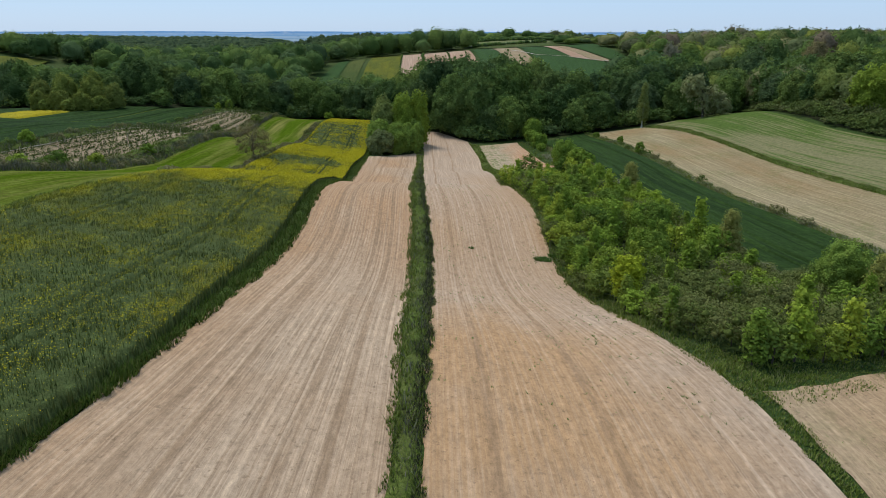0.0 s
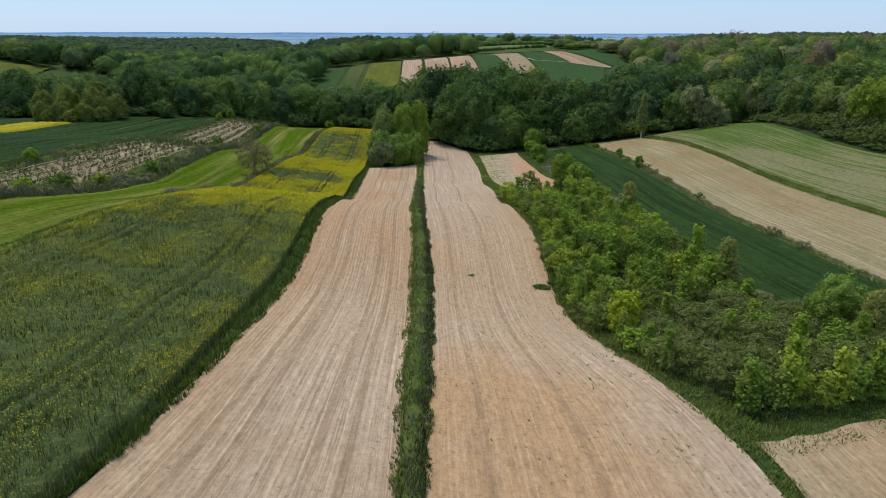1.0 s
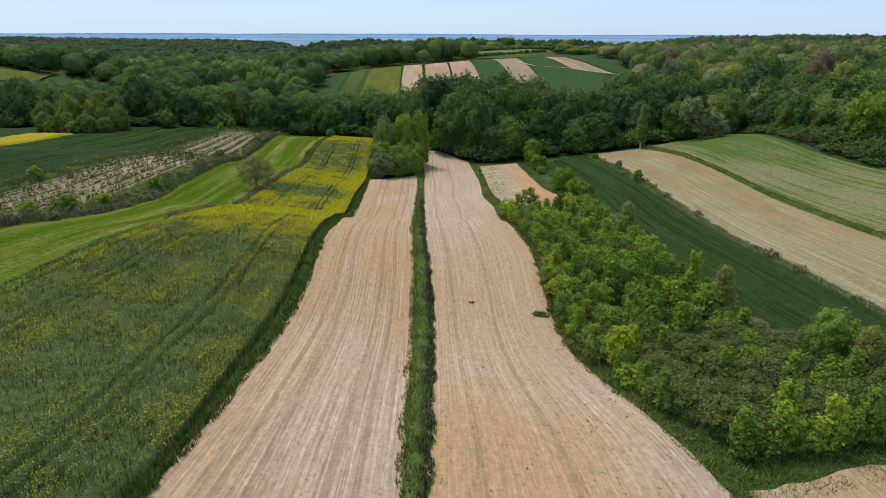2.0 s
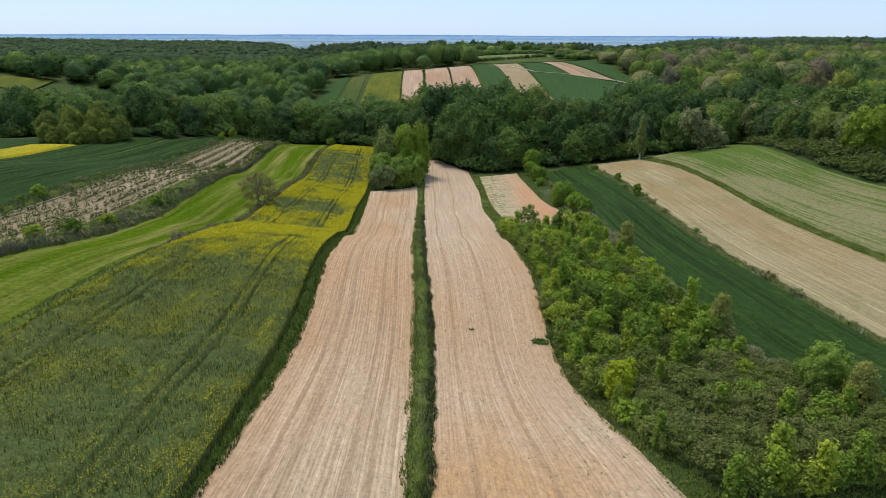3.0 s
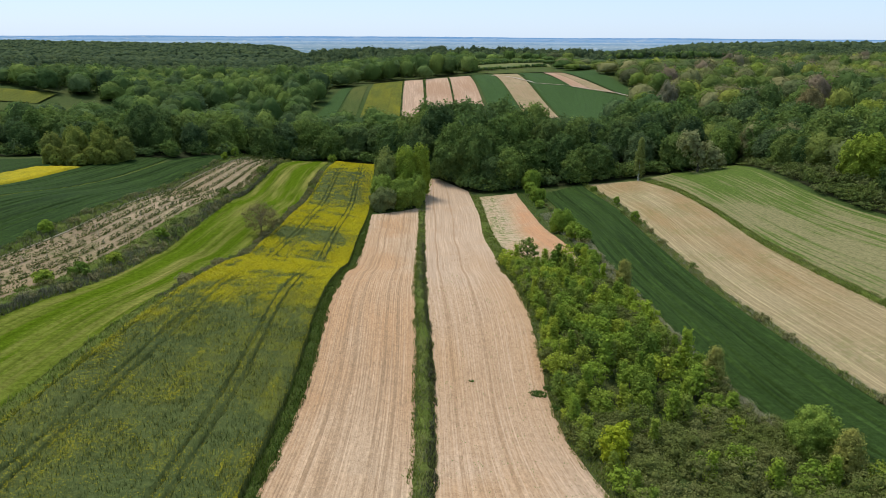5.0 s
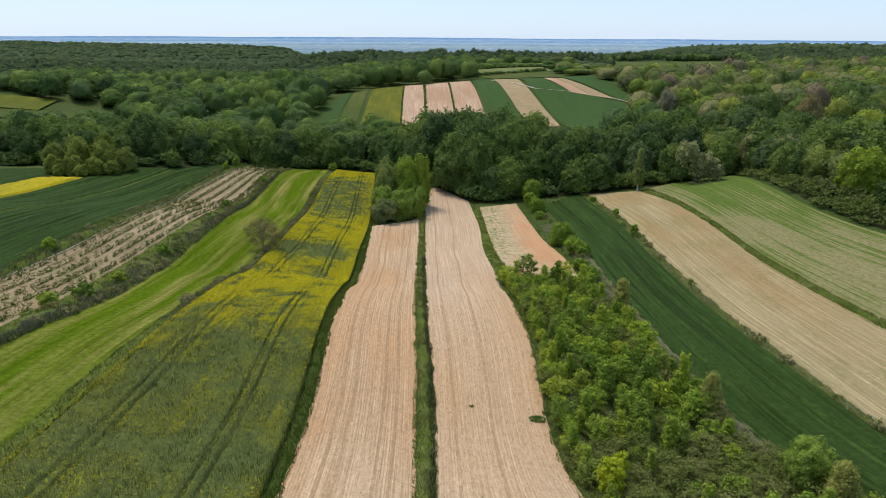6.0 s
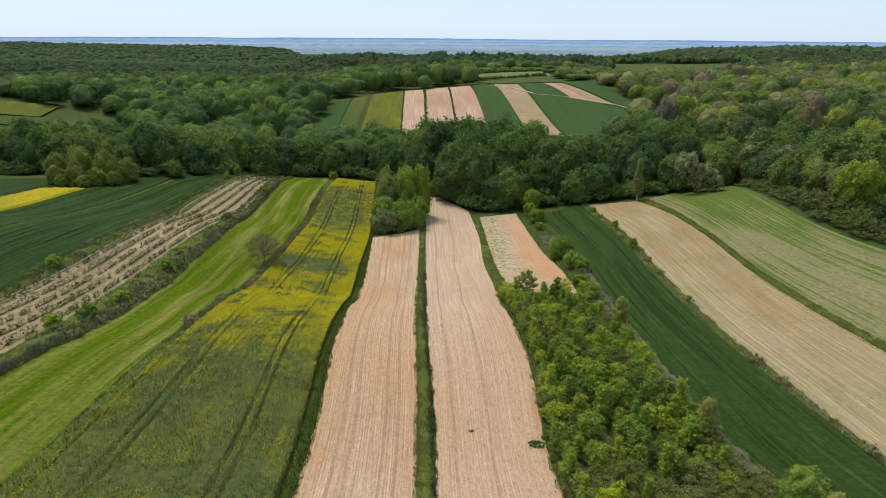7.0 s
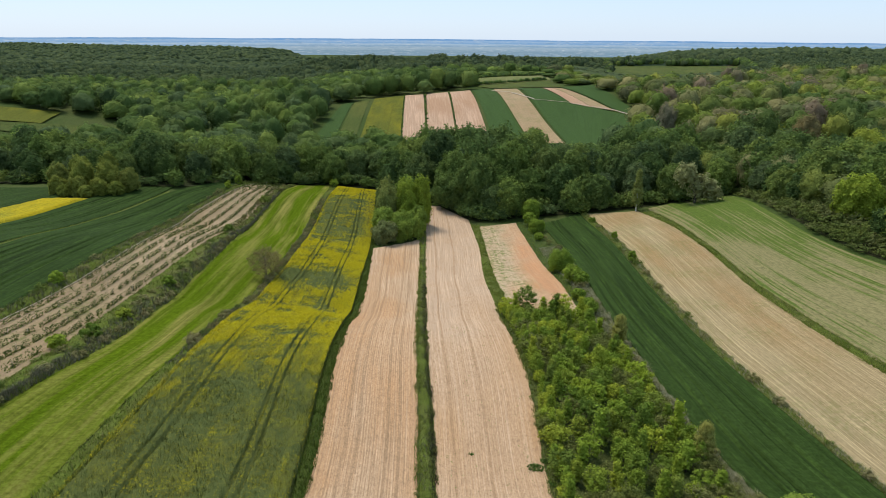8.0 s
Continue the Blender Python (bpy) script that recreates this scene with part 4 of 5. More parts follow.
# dark soil sheet under the near wood, the trees' shade worked into its colour
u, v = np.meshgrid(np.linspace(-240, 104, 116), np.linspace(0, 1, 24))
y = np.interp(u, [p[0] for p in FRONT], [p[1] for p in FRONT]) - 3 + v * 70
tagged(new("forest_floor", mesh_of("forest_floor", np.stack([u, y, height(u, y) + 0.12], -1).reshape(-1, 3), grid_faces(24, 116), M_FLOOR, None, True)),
       "forest floor with the wood's shade in its dark colour", "forest floor", "", "structure")

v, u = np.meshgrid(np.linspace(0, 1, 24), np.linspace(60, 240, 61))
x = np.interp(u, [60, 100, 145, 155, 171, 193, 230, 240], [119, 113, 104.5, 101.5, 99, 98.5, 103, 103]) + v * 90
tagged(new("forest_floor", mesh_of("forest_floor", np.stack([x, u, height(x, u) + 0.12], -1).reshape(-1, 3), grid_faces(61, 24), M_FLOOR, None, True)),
       "forest floor with the wood's shade in its dark colour", "forest floor", "", "structure")

VARIANTS = [make_tree("tree", "broad green deciduous tree in the wood", "tree", leafy_crown(16, 12.0 + 1.0 * (k % 3), -1.5 + (k % 2) * 0.8, 40 + 8 * k, 2600, 0.42, FINE, 0.32, 0.15), trunk_arrays(14, 0.28, 5, 3.0), M_LEAF) for k in range(5)]
VARIANTS += [make_tree("tree", "broad green deciduous tree in the wood", "tree", leafy_crown(16, 12.0 + 1.0 * (k % 3), -1.2, 34 + 6 * k, 1500, 0.46, MIDDLE, 0.32, 0.15), trunk_arrays(14, 0.28, 4, 3.0), M_LEAF) for k in range(5)]
X, Y = scatter(-190, 150, 120, 300, 9.4, 3)
ok = wooded(X, Y) & (abs(X) < 0.68 * Y + 14) & (Y < 300)
X, Y = X[ok], Y[ok]
front = np.where(X > 101, np.interp(Y, [60, 230], [130, 106]) - X, np.interp(X, [p[0] for p in FRONT], [p[1] for p in FRONT]) - Y)
order = np.argsort(-front)
near_trees, rest = order[:230], order[230:]


def capped_to_view(x, y, tall):
    """Lower trees before the far stubble and pale fields, fitted to the camera's view."""
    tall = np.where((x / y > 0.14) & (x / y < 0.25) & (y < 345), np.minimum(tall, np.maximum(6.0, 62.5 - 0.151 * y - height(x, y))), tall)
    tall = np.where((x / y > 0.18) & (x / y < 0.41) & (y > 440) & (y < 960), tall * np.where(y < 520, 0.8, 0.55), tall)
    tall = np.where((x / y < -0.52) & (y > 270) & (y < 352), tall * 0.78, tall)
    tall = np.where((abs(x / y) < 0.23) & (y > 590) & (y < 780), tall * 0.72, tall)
    # cap tops to the skyline as seen from the camera, by bearing and distance
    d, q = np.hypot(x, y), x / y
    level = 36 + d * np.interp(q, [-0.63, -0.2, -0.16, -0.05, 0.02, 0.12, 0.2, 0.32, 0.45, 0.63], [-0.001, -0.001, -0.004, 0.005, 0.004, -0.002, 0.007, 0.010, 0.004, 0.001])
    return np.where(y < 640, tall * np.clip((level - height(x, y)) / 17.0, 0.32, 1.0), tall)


def place_next(kind, i, m):
    if i < len(kind):
        set_at(kind[i], m)
    else:
        copy_at(kind[i % len(kind)], m)


for i, k in enumerate(near_trees):
    s = rng.uniform(0.72, 1.15) * np.interp(X[k], [-70, -45, -25, -10, 25, 45, 80], [1.0, 1.08, 1.2, 1.35, 1.33, 1.2, 1.1])
    s = float(capped_to_view(X[k], Y[k], s * 16)) / 16 * np.interp(-front[k], [0, 8, 18], [0.66, 0.86, 1.0])
    m = stand(X[k], Y[k], s, rng.uniform(0, 360), rng.uniform(0.95, 1.15) / max(0.85, s) ** 0.5)
    kind = VARIANTS[:5] if i < 120 else VARIANTS[5:]
    place_next(kind, i if i < 120 else i - 120, m)


def joined(name, x, y, tall, wide, arrays, material, label):
    """Many trees as one mesh: variants turned, sized and set on the ground, with a tint for each."""
    vs, fs, us, count = [], [], [], 0
    z = height(x, y)
    for i in range(len(x)):
        v, f = arrays[rng.integers(len(arrays))]
        a, s, w = rng.uniform(0, 2 * math.pi), tall[i], wide[i]
        c, d = math.cos(a) * w, math.sin(a) * w
        vs.append(np.stack([v[:, 0] * c - v[:, 1] * d + x[i], v[:, 0] * d + v[:, 1] * c + y[i], v[:, 2] * s + z[i]], 1).astype(np.float32))
        fs.append(f + count)
        us.append(np.broadcast_to(np.array([rng.random(), 0.5], np.float32), (len(v), 2)))
        count += len(v)
    me = mesh_of(name, np.concatenate(vs), np.concatenate(fs), material, np.concatenate(us), True)
    return tagged(new(name, me), label, "forest", "", "stuff")


LOD2 = [leafy_crown(1.0, 0.96, -0.05, 24 + 3 * k, 480, 0.034, MIDDLE) for k in range(7)]
LOD4 = [leafy_crown(1.0, 0.96, -0.05, 18 + 2 * k, 260, 0.042, COARSE) for k in range(7)]
LOD1 = [leafy_crown(1.0, 0.96, -0.05, 28 + 4 * k, 1000, 0.026, MIDDLE) for k in range(5)]
LOD3 = [leafy_crown(1.0, 1.0, 0.0, 7 + k, 40, 0.09, COARSE) for k in range(6)]
BUSHY = [crown_arrays(1.0, 1.0, 0.0, 8, 0.26, 36, 0.05, "full", 0, 0.5, KNOT, (0.55, 1.25)) for k in range(6)]
joined("wood", X[rest], Y[rest], capped_to_view(X[rest], Y[rest], rng.uniform(12, 18, len(rest)) * np.interp(X[rest], [-70, -45, -25, -10, 25, 45, 80], [1.0, 1.08, 1.2, 1.35, 1.33, 1.2, 1.1])), rng.uniform(12, 19, len(rest)), LOD2, M_LEAF_WOOD, "dense green deciduous wood behind the fields")
X, Y = scatter(-560, 620, 300, 720, 13.2, 4)
ok = wooded(X, Y) & (abs(X) < 0.68 * Y + 14)
X, Y = X[ok], Y[ok]
low = (Y < 420) & (X > -90) & (X < 110)
tall = np.where(low, rng.uniform(8, 14, len(X)), 14.5 * (1 + 0.5 * (lattice_noise(X, Y, 42, 16) - 0.5)) * rng.uniform(0.78, 1.22, len(X)))
tall = capped_to_view(X, Y, tall)
side = X > 95
for zone, detail in ((Y < 440, LOD2), (Y >= 440, LOD4)):
    k = ~side & zone
    joined("wood", X[k], Y[k], tall[k], rng.uniform(13.0, 18.0, k.sum()) * rng.uniform(0.9, 1.1, k.sum()), detail, M_LEAF_WOOD, "dense green deciduous wood in the valley")
    k = side & zone
    joined("wood", X[k], Y[k], tall[k], rng.uniform(12.5, 18.5, k.sum()) * rng.uniform(0.9, 1.1, k.sum()), detail, M_LEAF_MIXED, "mixed spring wood in green, yellow and brown")
X, Y = scatter(100, 220, 90, 300, 10.6, 5)
ok = wooded(X, Y) & (X < 0.68 * Y + 14) & (X > 101)
X, Y = X[ok], Y[ok]
joined("wood", X, Y, capped_to_view(X, Y, rng.uniform(8, 16, len(X))), rng.uniform(11, 16, len(X)), LOD1, M_LEAF_MIXED, "mixed spring wood in green, yellow and brown")

# far woods: crowns standing close over a dark canopy, coarser with the distance
r = 690 * np.exp(np.linspace(0, math.log(3100 / 690), 130))
a = np.radians(np.linspace(-37, 37, 200))
R, T = np.meshgrid(r, a, indexing="ij")
X, Y = R * np.sin(T), R * np.cos(T)
Z = height(X, Y) + np.where(wooded(X, Y), 5.0 + 3 * lattice_noise(X, Y, 60, 12), -4.0)
uv = np.stack([lattice_noise(X, Y, 40, 13), X * 0], -1).reshape(-1, 2)
tagged(new("far_wood", mesh_of("far_wood", np.stack([X, Y, Z], -1).reshape(-1, 3), grid_faces(130, 200), M_LEAF_HAZY, uv)), "far wooded ridges with rounded crowns", "forest", "", "stuff")
v, f = BEAD
DOT = [(v * np.array([0.55, 0.55, 0.5]) * (1 + rng.uniform(-0.2, 0.2, (len(v), 1))) + np.array([0, 0, 0.5]), f) for k in range(6)]
for near, far, q0, q1, step, detail in ((700, 1120, -0.25, 0.25, 10.0, LOD3), (700, 1350, -0.72, -0.25, 11.0, LOD3), (700, 1350, 0.25, 0.72, 11.0, LOD3), (1350, 2750, -0.72, -0.18, 14.0, DOT), (1350, 1760, 0.23, 0.72, 12.0, DOT)):
    X, Y = scatter(min(q0 * far, q0 * near), max(q1 * far, q1 * near), near, far, step, 14)
    ok = wooded(X, Y) & (X > q0 * Y) & (X < q1 * Y)
    X, Y = X + rng.normal(size=len(X)) * step * 0.3, Y + rng.normal(size=len(Y)) * step * 0.3
    X, Y = X[ok], Y[ok]
    joined("far_wood", X, Y, capped_to_view(X, Y, rng.uniform(7, 15, len(X)) * (1.05 + 0.5 * (lattice_noise(X, Y, 55, 15) - 0.5))), step * rng.uniform(0.85, 1.7, len(X)), detail, M_LEAF_HAZY, "far wooded ridges with rounded crowns")

# trees along the edges of the far clearings
pts = []
for poly in CLEARINGS[1:2]:
    p = np.array(poly, float)
    c = p.mean(0)
    for a, b in zip(p, np.roll(p, -1, 0)):
        if max(a[1], b[1]) < 1000:  # left out so the clearing shows from the camera
            continue
        k = max(2, int(np.linalg.norm(b - a) / 6.5))
        t = np.linspace(0, 1, k)[:, None]
        q = a + (b - a) * t
        pts.append(q + (q - c) / np.linalg.norm(q - c, axis=1, keepdims=True) * rng.uniform(1, 8, (k, 1)))
p = np.concatenate(pts)
joined("wood", p[:, 0], p[:, 1], capped_to_view(p[:, 0], p[:, 1], rng.uniform(10, 16, len(p))), rng.uniform(10, 15, len(p)), LOD4, M_LEAF_WOOD, "trees round a far clearing")

# undergrowth along the wood's front
x = np.sort(rng.uniform(-165, 100, 190))
y = np.interp(x, [p[0] for p in FRONT], [p[1] for p in FRONT]) + rng.uniform(-3.0, 2.0, 190)
joined("undergrowth", x, y, rng.uniform(2.5, 6.5, 190), rng.uniform(4, 7, 190), BUSHY, M_LEAF_WOOD, "leafy undergrowth along the wood's edge")

# ---- the thicket of shrubs between the fields ----
SHRUBS = [make_tree("shrub", "leafy green shrub in a dense thicket", "shrub", crown_arrays(h, w, 0.0, q, l, 46, 0.11, shape, -0.25, 0.42, KNOT, (0.45, 1.35)), trunk_arrays(h * 0.7, 0.07, 4, 0.8), M_LEAF_SHRUB)
          for h, w, q, l, shape in ((3.8, 2.7, 18, 0.52, "tall"), (3.4, 3.3, 20, 0.55, "full"), (4.3, 2.3, 18, 0.46, "tall"), (3.6, 3.0, 18, 0.54, "round"), (4.6, 3.0, 21, 0.50, "tall"), (2.8, 3.2, 16, 0.56, "full"))]
BRIARS = [make_tree("briar", "low grey-green bramble bush", "shrub", crown_arrays(2.4, 3.7, 0.0, 15, 0.62, 88, 0.066, "full", -0.15, 0.5, KNOT, (0.6, 1.25)), trunk_arrays(1.2, 0.04, 4, 0.8), M_LEAF_BRIAR) for k in range(2)]
THICKET = [(13.2, 131), (28, 125.5), (31, 108), (32, 92), (33, 78), (35.5, 66), (39, 55), (43, 50), (50, 48), (50, 46.5), (40, 43.5), (28.6, 40.6), (22, 39.2), (19.4, 38.6), (18, 41), (17, 46), (15.4, 52), (14.2, 60), (13.7, 68), (13.8, 78), (14.4, 92), (13.6, 112), (12.4, 124)]
used = [0, 0]
X, Y = scatter(10, 52, 36, 135, 2.45, 6)
ok = inside(THICKET, X, Y)
# a closed front of bushes towards the bare plots
t = np.arange(0, 34, 1.6)
X, Y = np.concatenate([X[ok], 19.2 + t + rng.uniform(-0.3, 0.3, len(t))]), np.concatenate([Y[ok], 36.7 + t * 0.245 + rng.uniform(-0.4, 0.5, len(t))])
e = np.arange(44, 129, 1.9)
X, Y = np.concatenate([X, curve_x(B_R, e) + 1.5 + rng.uniform(-0.2, 0.5, len(e))]), np.concatenate([Y, e])
ok = np.ones(len(X), bool)
front = len(t) + len(e)
for i, (x, y) in enumerate(zip(X, Y)):
    if math.hypot(x - 15.8, y - 54.6) < 1.7 or math.hypot(x - 36.5, y - 56.5) < 2.0:
        continue
    rim = i >= len(X) - front
    brush = not rim and ((y < 66 and rng.random() < 0.66) or rng.random() < 0.22)
    kind = BRIARS if brush else SHRUBS
    s = rng.uniform(0.75, 1.1) * (1.35 if rng.random() < 0.22 else 1.0) * (1.0 if brush else np.interp(y, [45, 70, 130], [0.8, 1.0, 1.05]))
    if rim:
        s = rng.uniform(0.62, 0.92) if i >= len(X) - len(e) else rng.uniform(0.75, 1.05)
    m = stand(x, y, s, rng.uniform(0, 360), rng.uniform(0.9, 1.2))
    k = used[brush]
    used[brush] += 1
    if k < len(kind):
        set_at(kind[k], m)
    else:
        copy_at(kind[k % len(kind)], m)


def single(name, label, x, y, tall, wide, leaf, lobes=18, size=0.16, leaves=70, shape="round", bark=None, bare=0.3, droop=0.0, lobe=None, group=""):
    if tall > 5 and shape != "tall":
        crown = leafy_crown(tall, wide, bare - 0.13 * tall, max(14, lobes), int(lobes * leaves * 1.3), size * 1.05, FINE)
    else:
        crown = crown_arrays(tall, wide, bare, lobes, lobe or wide * 0.2, leaves, size, shape, droop)
    ob = make_tree(name, label, "tree" if tall > 4 else "shrub", crown,
                   trunk_arrays(tall * 0.85, 0.018 * tall + 0.02, 5, wide * 0.25), leaf, bark, group)
    return set_at(ob, stand(x, y))


single("shrub", "yellow-green young shrub at the thicket's edge", 15.9, 54.2, 4.9, 2.9, M_LEAF_YELLOW, 20, 0.10, 90)
single("shrub", "yellow-green young shrub in the thicket", 17.4, 56.6, 4.6, 2.2, M_LEAF_YELLOW, 16, 0.10, 80)
single("tree", "round dark green tree at the thicket's edge", 36.3, 57, 6.2, 5.0, M_LEAF_ROUND, 38, 0.10, 100)
single("tree", "olive young tree beside the thicket", 37.6, 53.2, 5.4, 5.4, M_LEAF_RUST, 36, 0.085, 70, "tall", None, 0.2, 0.0, 0.85)
single("tree", "thin reddish olive tree beside the wheat", 32.9, 73.0, 6.4, 5.4, M_LEAF_RUST, 36, 0.085, 60, "tall", None, 0.4, 0.0, 0.80)
single("tree", "thin reddish olive tree beside the wheat", 31.6, 110.5, 6.2, 5.6, M_LEAF_RUST, 36, 0.10, 60, "tall", None, 0.4, 0.0, 0.85)
single("shrub", "bright green bush on the rough strip", 32.8, 66.5, 1.5, 1.6, M_LEAF_SHRUB, 9, 0.1, 60)

# the hedge of round bushes beside the reddish plot
for x, y, tall, wide in ((30.5, 229, 7.0, 6.2), (29, 221, 4.2, 4.0), (30.2, 211, 4.4, 5.0), (29.5, 200, 2.2, 2.6), (29.8, 162, 6.0, 6.2), (30.4, 172, 3.0, 3.0), (30.3, 149, 4.0, 4.2), (31.8, 146, 3.2, 3.0), (29.6, 127.5, 3.0, 3.4), (29.2, 136, 2.2, 2.6)):
    single("bush", "round bright green bush in a hedge", x, y, tall * 1.15, wide * 1.12, M_LEAF_HEDGE, 20, 0.17, 70, "full", None, 0.0, 0.0, None, "hedge bushes")

# the clump of trees at the end of the drilled strip
for x, y, tall, wide, leaf in ((-18.8, 198.5, 7.2, 8.5, M_LEAF_PALER), (-14.2, 204, 9.4, 9.0, M_LEAF_ROUND), (-10.2, 207, 9.0, 7.5, M_LEAF_ROUND), (-19.8, 207, 10.0, 8.5, M_LEAF_ROUND), (-9.0, 214, 9.4, 6.5, M_LEAF_ROUND),
                               (-19.5, 218, 15.0, 8.0, M_LEAF_BIRCH), (-13, 219, 17.5, 9.0, M_LEAF_BRIGHT), (-8.0, 222, 18.5, 7.5, M_LEAF_BRIGHT), (-20.5, 227, 15.5, 7.5, M_LEAF_BIRCH), (-14, 232, 16.5, 9.0, M_LEAF_ROUND)):
    single("tree", "leafy tree in a clump at the field's end", x, y, tall, wide, leaf, 26, 0.3, 70, "round" if tall > 11 else "full", None, 0.0, 0.0, wide * 0.23, "clump")

# trees of their own along the wood
crowns = [crown_arrays(*a, lobe=1.5, leaves=85, leaf=0.26, shape="full", droop=d, core=0.6) for a, d in (((12.5, 6.0, 4.5, 12), 1.5), ((9.0, 7.5, 1.0, 15), 2.4), ((6.5, 5.0, 0.4, 9), 1.5))]
offsets = ((-3.0, 0.5, 0), (1.8, 0, 0), (4.6, -0.5, 0))
count = np.cumsum([0] + [len(c[0]) for c in crowns])
willow = make_tree("willow", "silvery pale willow with drooping branches", "tree", (np.concatenate([c[0] + np.array(o) for c, o in zip(crowns, offsets)]), np.concatenate([c[1] + k for c, k in zip(crowns, count)])),
                   trunk_arrays(9, 0.35, 8, 3.0), M_LEAF_PALE)
set_at(willow, stand(84, 218.5, 1.15))
single("birch", "slender birch with hanging pale green twigs", 65.5, 221.5, 14.5, 6.5, M_LEAF_BIRCH, 40, 0.17, 90, "tall", M_BARK_PALE, 1.2, 2.0, 1.05)
single("tree", "large bright green round tree at the wood's edge", 112, 176, 13.5, 12.5, M_LEAF_BRIGHT, 34, 0.35, 80, "round", None, 1.0, 0.0, 2.4)
single("tree", "yellow-green tree at the wood's edge", 121, 172, 8.5, 9.0, M_LEAF_YELLOW, 22, 0.35, 60)
single("tree", "large brownish tree just coming into leaf", 150, 279, 19.5, 14.0, M_LEAF_BUD, 36, 0.24, 80, "round", None, 1.0)
single("tree", "broad lime-green tree in young leaf", 164, 259, 19.0, 16.0, M_LEAF_LIME, 40, 0.30, 80, "round", None, 1.0)
single("tree", "greyish brown tree with sparse young leaves", 112, 341, 18.0, 12.5, M_LEAF_DRY, 34, 0.27, 70, "round", None, 1.0)
for x, y, tall, wide in ((-131, 222, 10.0, 8.5), (-122, 220, 11.5, 9.5), (-113, 219, 10.5, 9.0), (-106, 219, 8.5, 7.5), (-127, 229, 12, 9.0), (-117, 228, 12.5, 8.0), (-128, 215.5, 6.5, 6.5), (-120.5, 213.5, 7.0, 7.0), (-113.5, 213, 6.0, 6.5), (-108, 213.5, 5.0, 5.5), (-124, 211.5, 4.0, 5.0), (-116.5, 210.5, 4.0, 5.0)):
    single("tree", "leafy tree in a clump beside the wheat", x, y, tall, wide * 0.9, M_LEAF_CLUMP, 22, 0.27, 60, "full", None, -0.4, 0.0, None, "wheat clump")

# ---- verges and banks between the fields ----
def verge(name, left, right, near, far, count, tall, material, label, lift=0.0, blades=3, wide=0.06, lean=0.8):
    """Rough grass in a strip, thicker in places; lift: the height of the bank that it stands on."""
    u, v = rng.random(count), rng.random(count)
    x, y = strip_points(left, right, near, far, u, v)
    keep = rng.random(count) < np.interp(y, [40, 140, 260], [1.0, 0.7, 0.45]) * (0.35 + 1.1 * lattice_noise(x, y, 2.2, 41))
    x, y, u = x[keep], y[keep], u[keep]
    x = x + (u - 0.5) * (lattice_noise(y, u * 0, 1.6, 48) - 0.35) * 1.1
    h = tall * (0.4 + 1.0 * lattice_noise(x, y, 1.7, 42))
    return tufts(name, x, y, height(x, y) + lift * np.sin(math.pi * u) * (0.4 + 0.9 * lattice_noise(x, y, 1.8, 44)), h, wide, blades, material, label, "grass", lean)


def shifted(line, d):
    return [(y, x + d) for y, x in line]


def bank(name, left, right, near, far, lift, label, material=M_VERGE):
    """A low grassy bank with an uneven top."""
    rows = int((max(far) - min(near)) / 1.2) + 2
    u, v = np.meshgrid(np.linspace(0, 1, 9), np.linspace(0, 1, rows))
    x, y = strip_points(left, right, near, far, u, v)
    x = x + np.where((u == 0) | (u == 1), (lattice_noise(y, u * 50, 0.9, 46) - 0.5) * 0.5 + (lattice_noise(y, u * 50, 4.0, 47) - 0.5) * 0.5, 0) * (1 if lift < 0.5 else 2)
    z = height(x, y) + 0.03 + 0.04 * np.sin(math.pi * u) + lift * np.sin(math.pi * u) * (0.4 + 0.9 * lattice_noise(x, y, 1.8, 44)) * np.clip(np.minimum(v, 1 - v) * 20, 0, 1)
    me = mesh_of(name, np.stack([x, y, z], -1).reshape(-1, 3), grid_faces(rows, 9), material, np.stack([u * 3, y], -1).reshape(-1, 2), True)
    return tagged(new(name, me), label, "verge", "", "structure")


bank("verge", A_R, B_L, (-45, -45), (205, 215), 0.30, "rough green grass baulk between two bare strips")
verge("verge_grass", shifted(A_R, -0.25), shifted(B_L, 0.2), (10, 10), (206, 214), 24000, 0.34, M_BLADE_VERGE, "rough green grass and weeds on a baulk", 0.25)
verge("dry_stalks", shifted(A_R, 0.3), B_L, (10, 10), (206, 214), 1600, 0.6, M_BLADE_DRY, "dry stalks among the baulk's grass", 0.3, 3, 0.06)
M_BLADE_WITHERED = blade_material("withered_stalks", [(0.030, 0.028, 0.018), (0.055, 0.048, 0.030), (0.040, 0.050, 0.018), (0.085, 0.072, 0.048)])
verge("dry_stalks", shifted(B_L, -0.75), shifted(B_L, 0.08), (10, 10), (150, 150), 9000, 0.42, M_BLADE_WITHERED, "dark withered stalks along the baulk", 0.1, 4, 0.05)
bank("verge", shifted(RAPE_R, -0.1), A_L, (-45, -45), (266, 200), 0.2, "grassy margin darkened for the rapeseed's shade", M_VERGE_SHADED)
verge("verge_grass", shifted(RAPE_R, -0.2), shifted(A_L, 0.2), (10, 10), (255, 200), 24000, 0.42, M_BLADE_SHADED, "grass along the rapeseed, its green darkened for shade", 0.2, 3, 0.06, 0.9)
bank("verge", G_R, shifted(RAPE_L, 0.1), (-45, -45), (281, 275), 0.35, "rough bank between grass and rapeseed")
verge("verge_grass", G_R, RAPE_L, (30, 30), (280, 275), 12000, 0.5, M_BLADE_VERGE, "rough grass along the rapeseed", 0.35)
verge("dry_stalks", G_R, shifted(RAPE_L, 0.3), (85, 85), (250, 245), 4500, 0.8, M_BLADE_DRY, "grey dry weeds on the bank", 0.3, 4, 0.07)
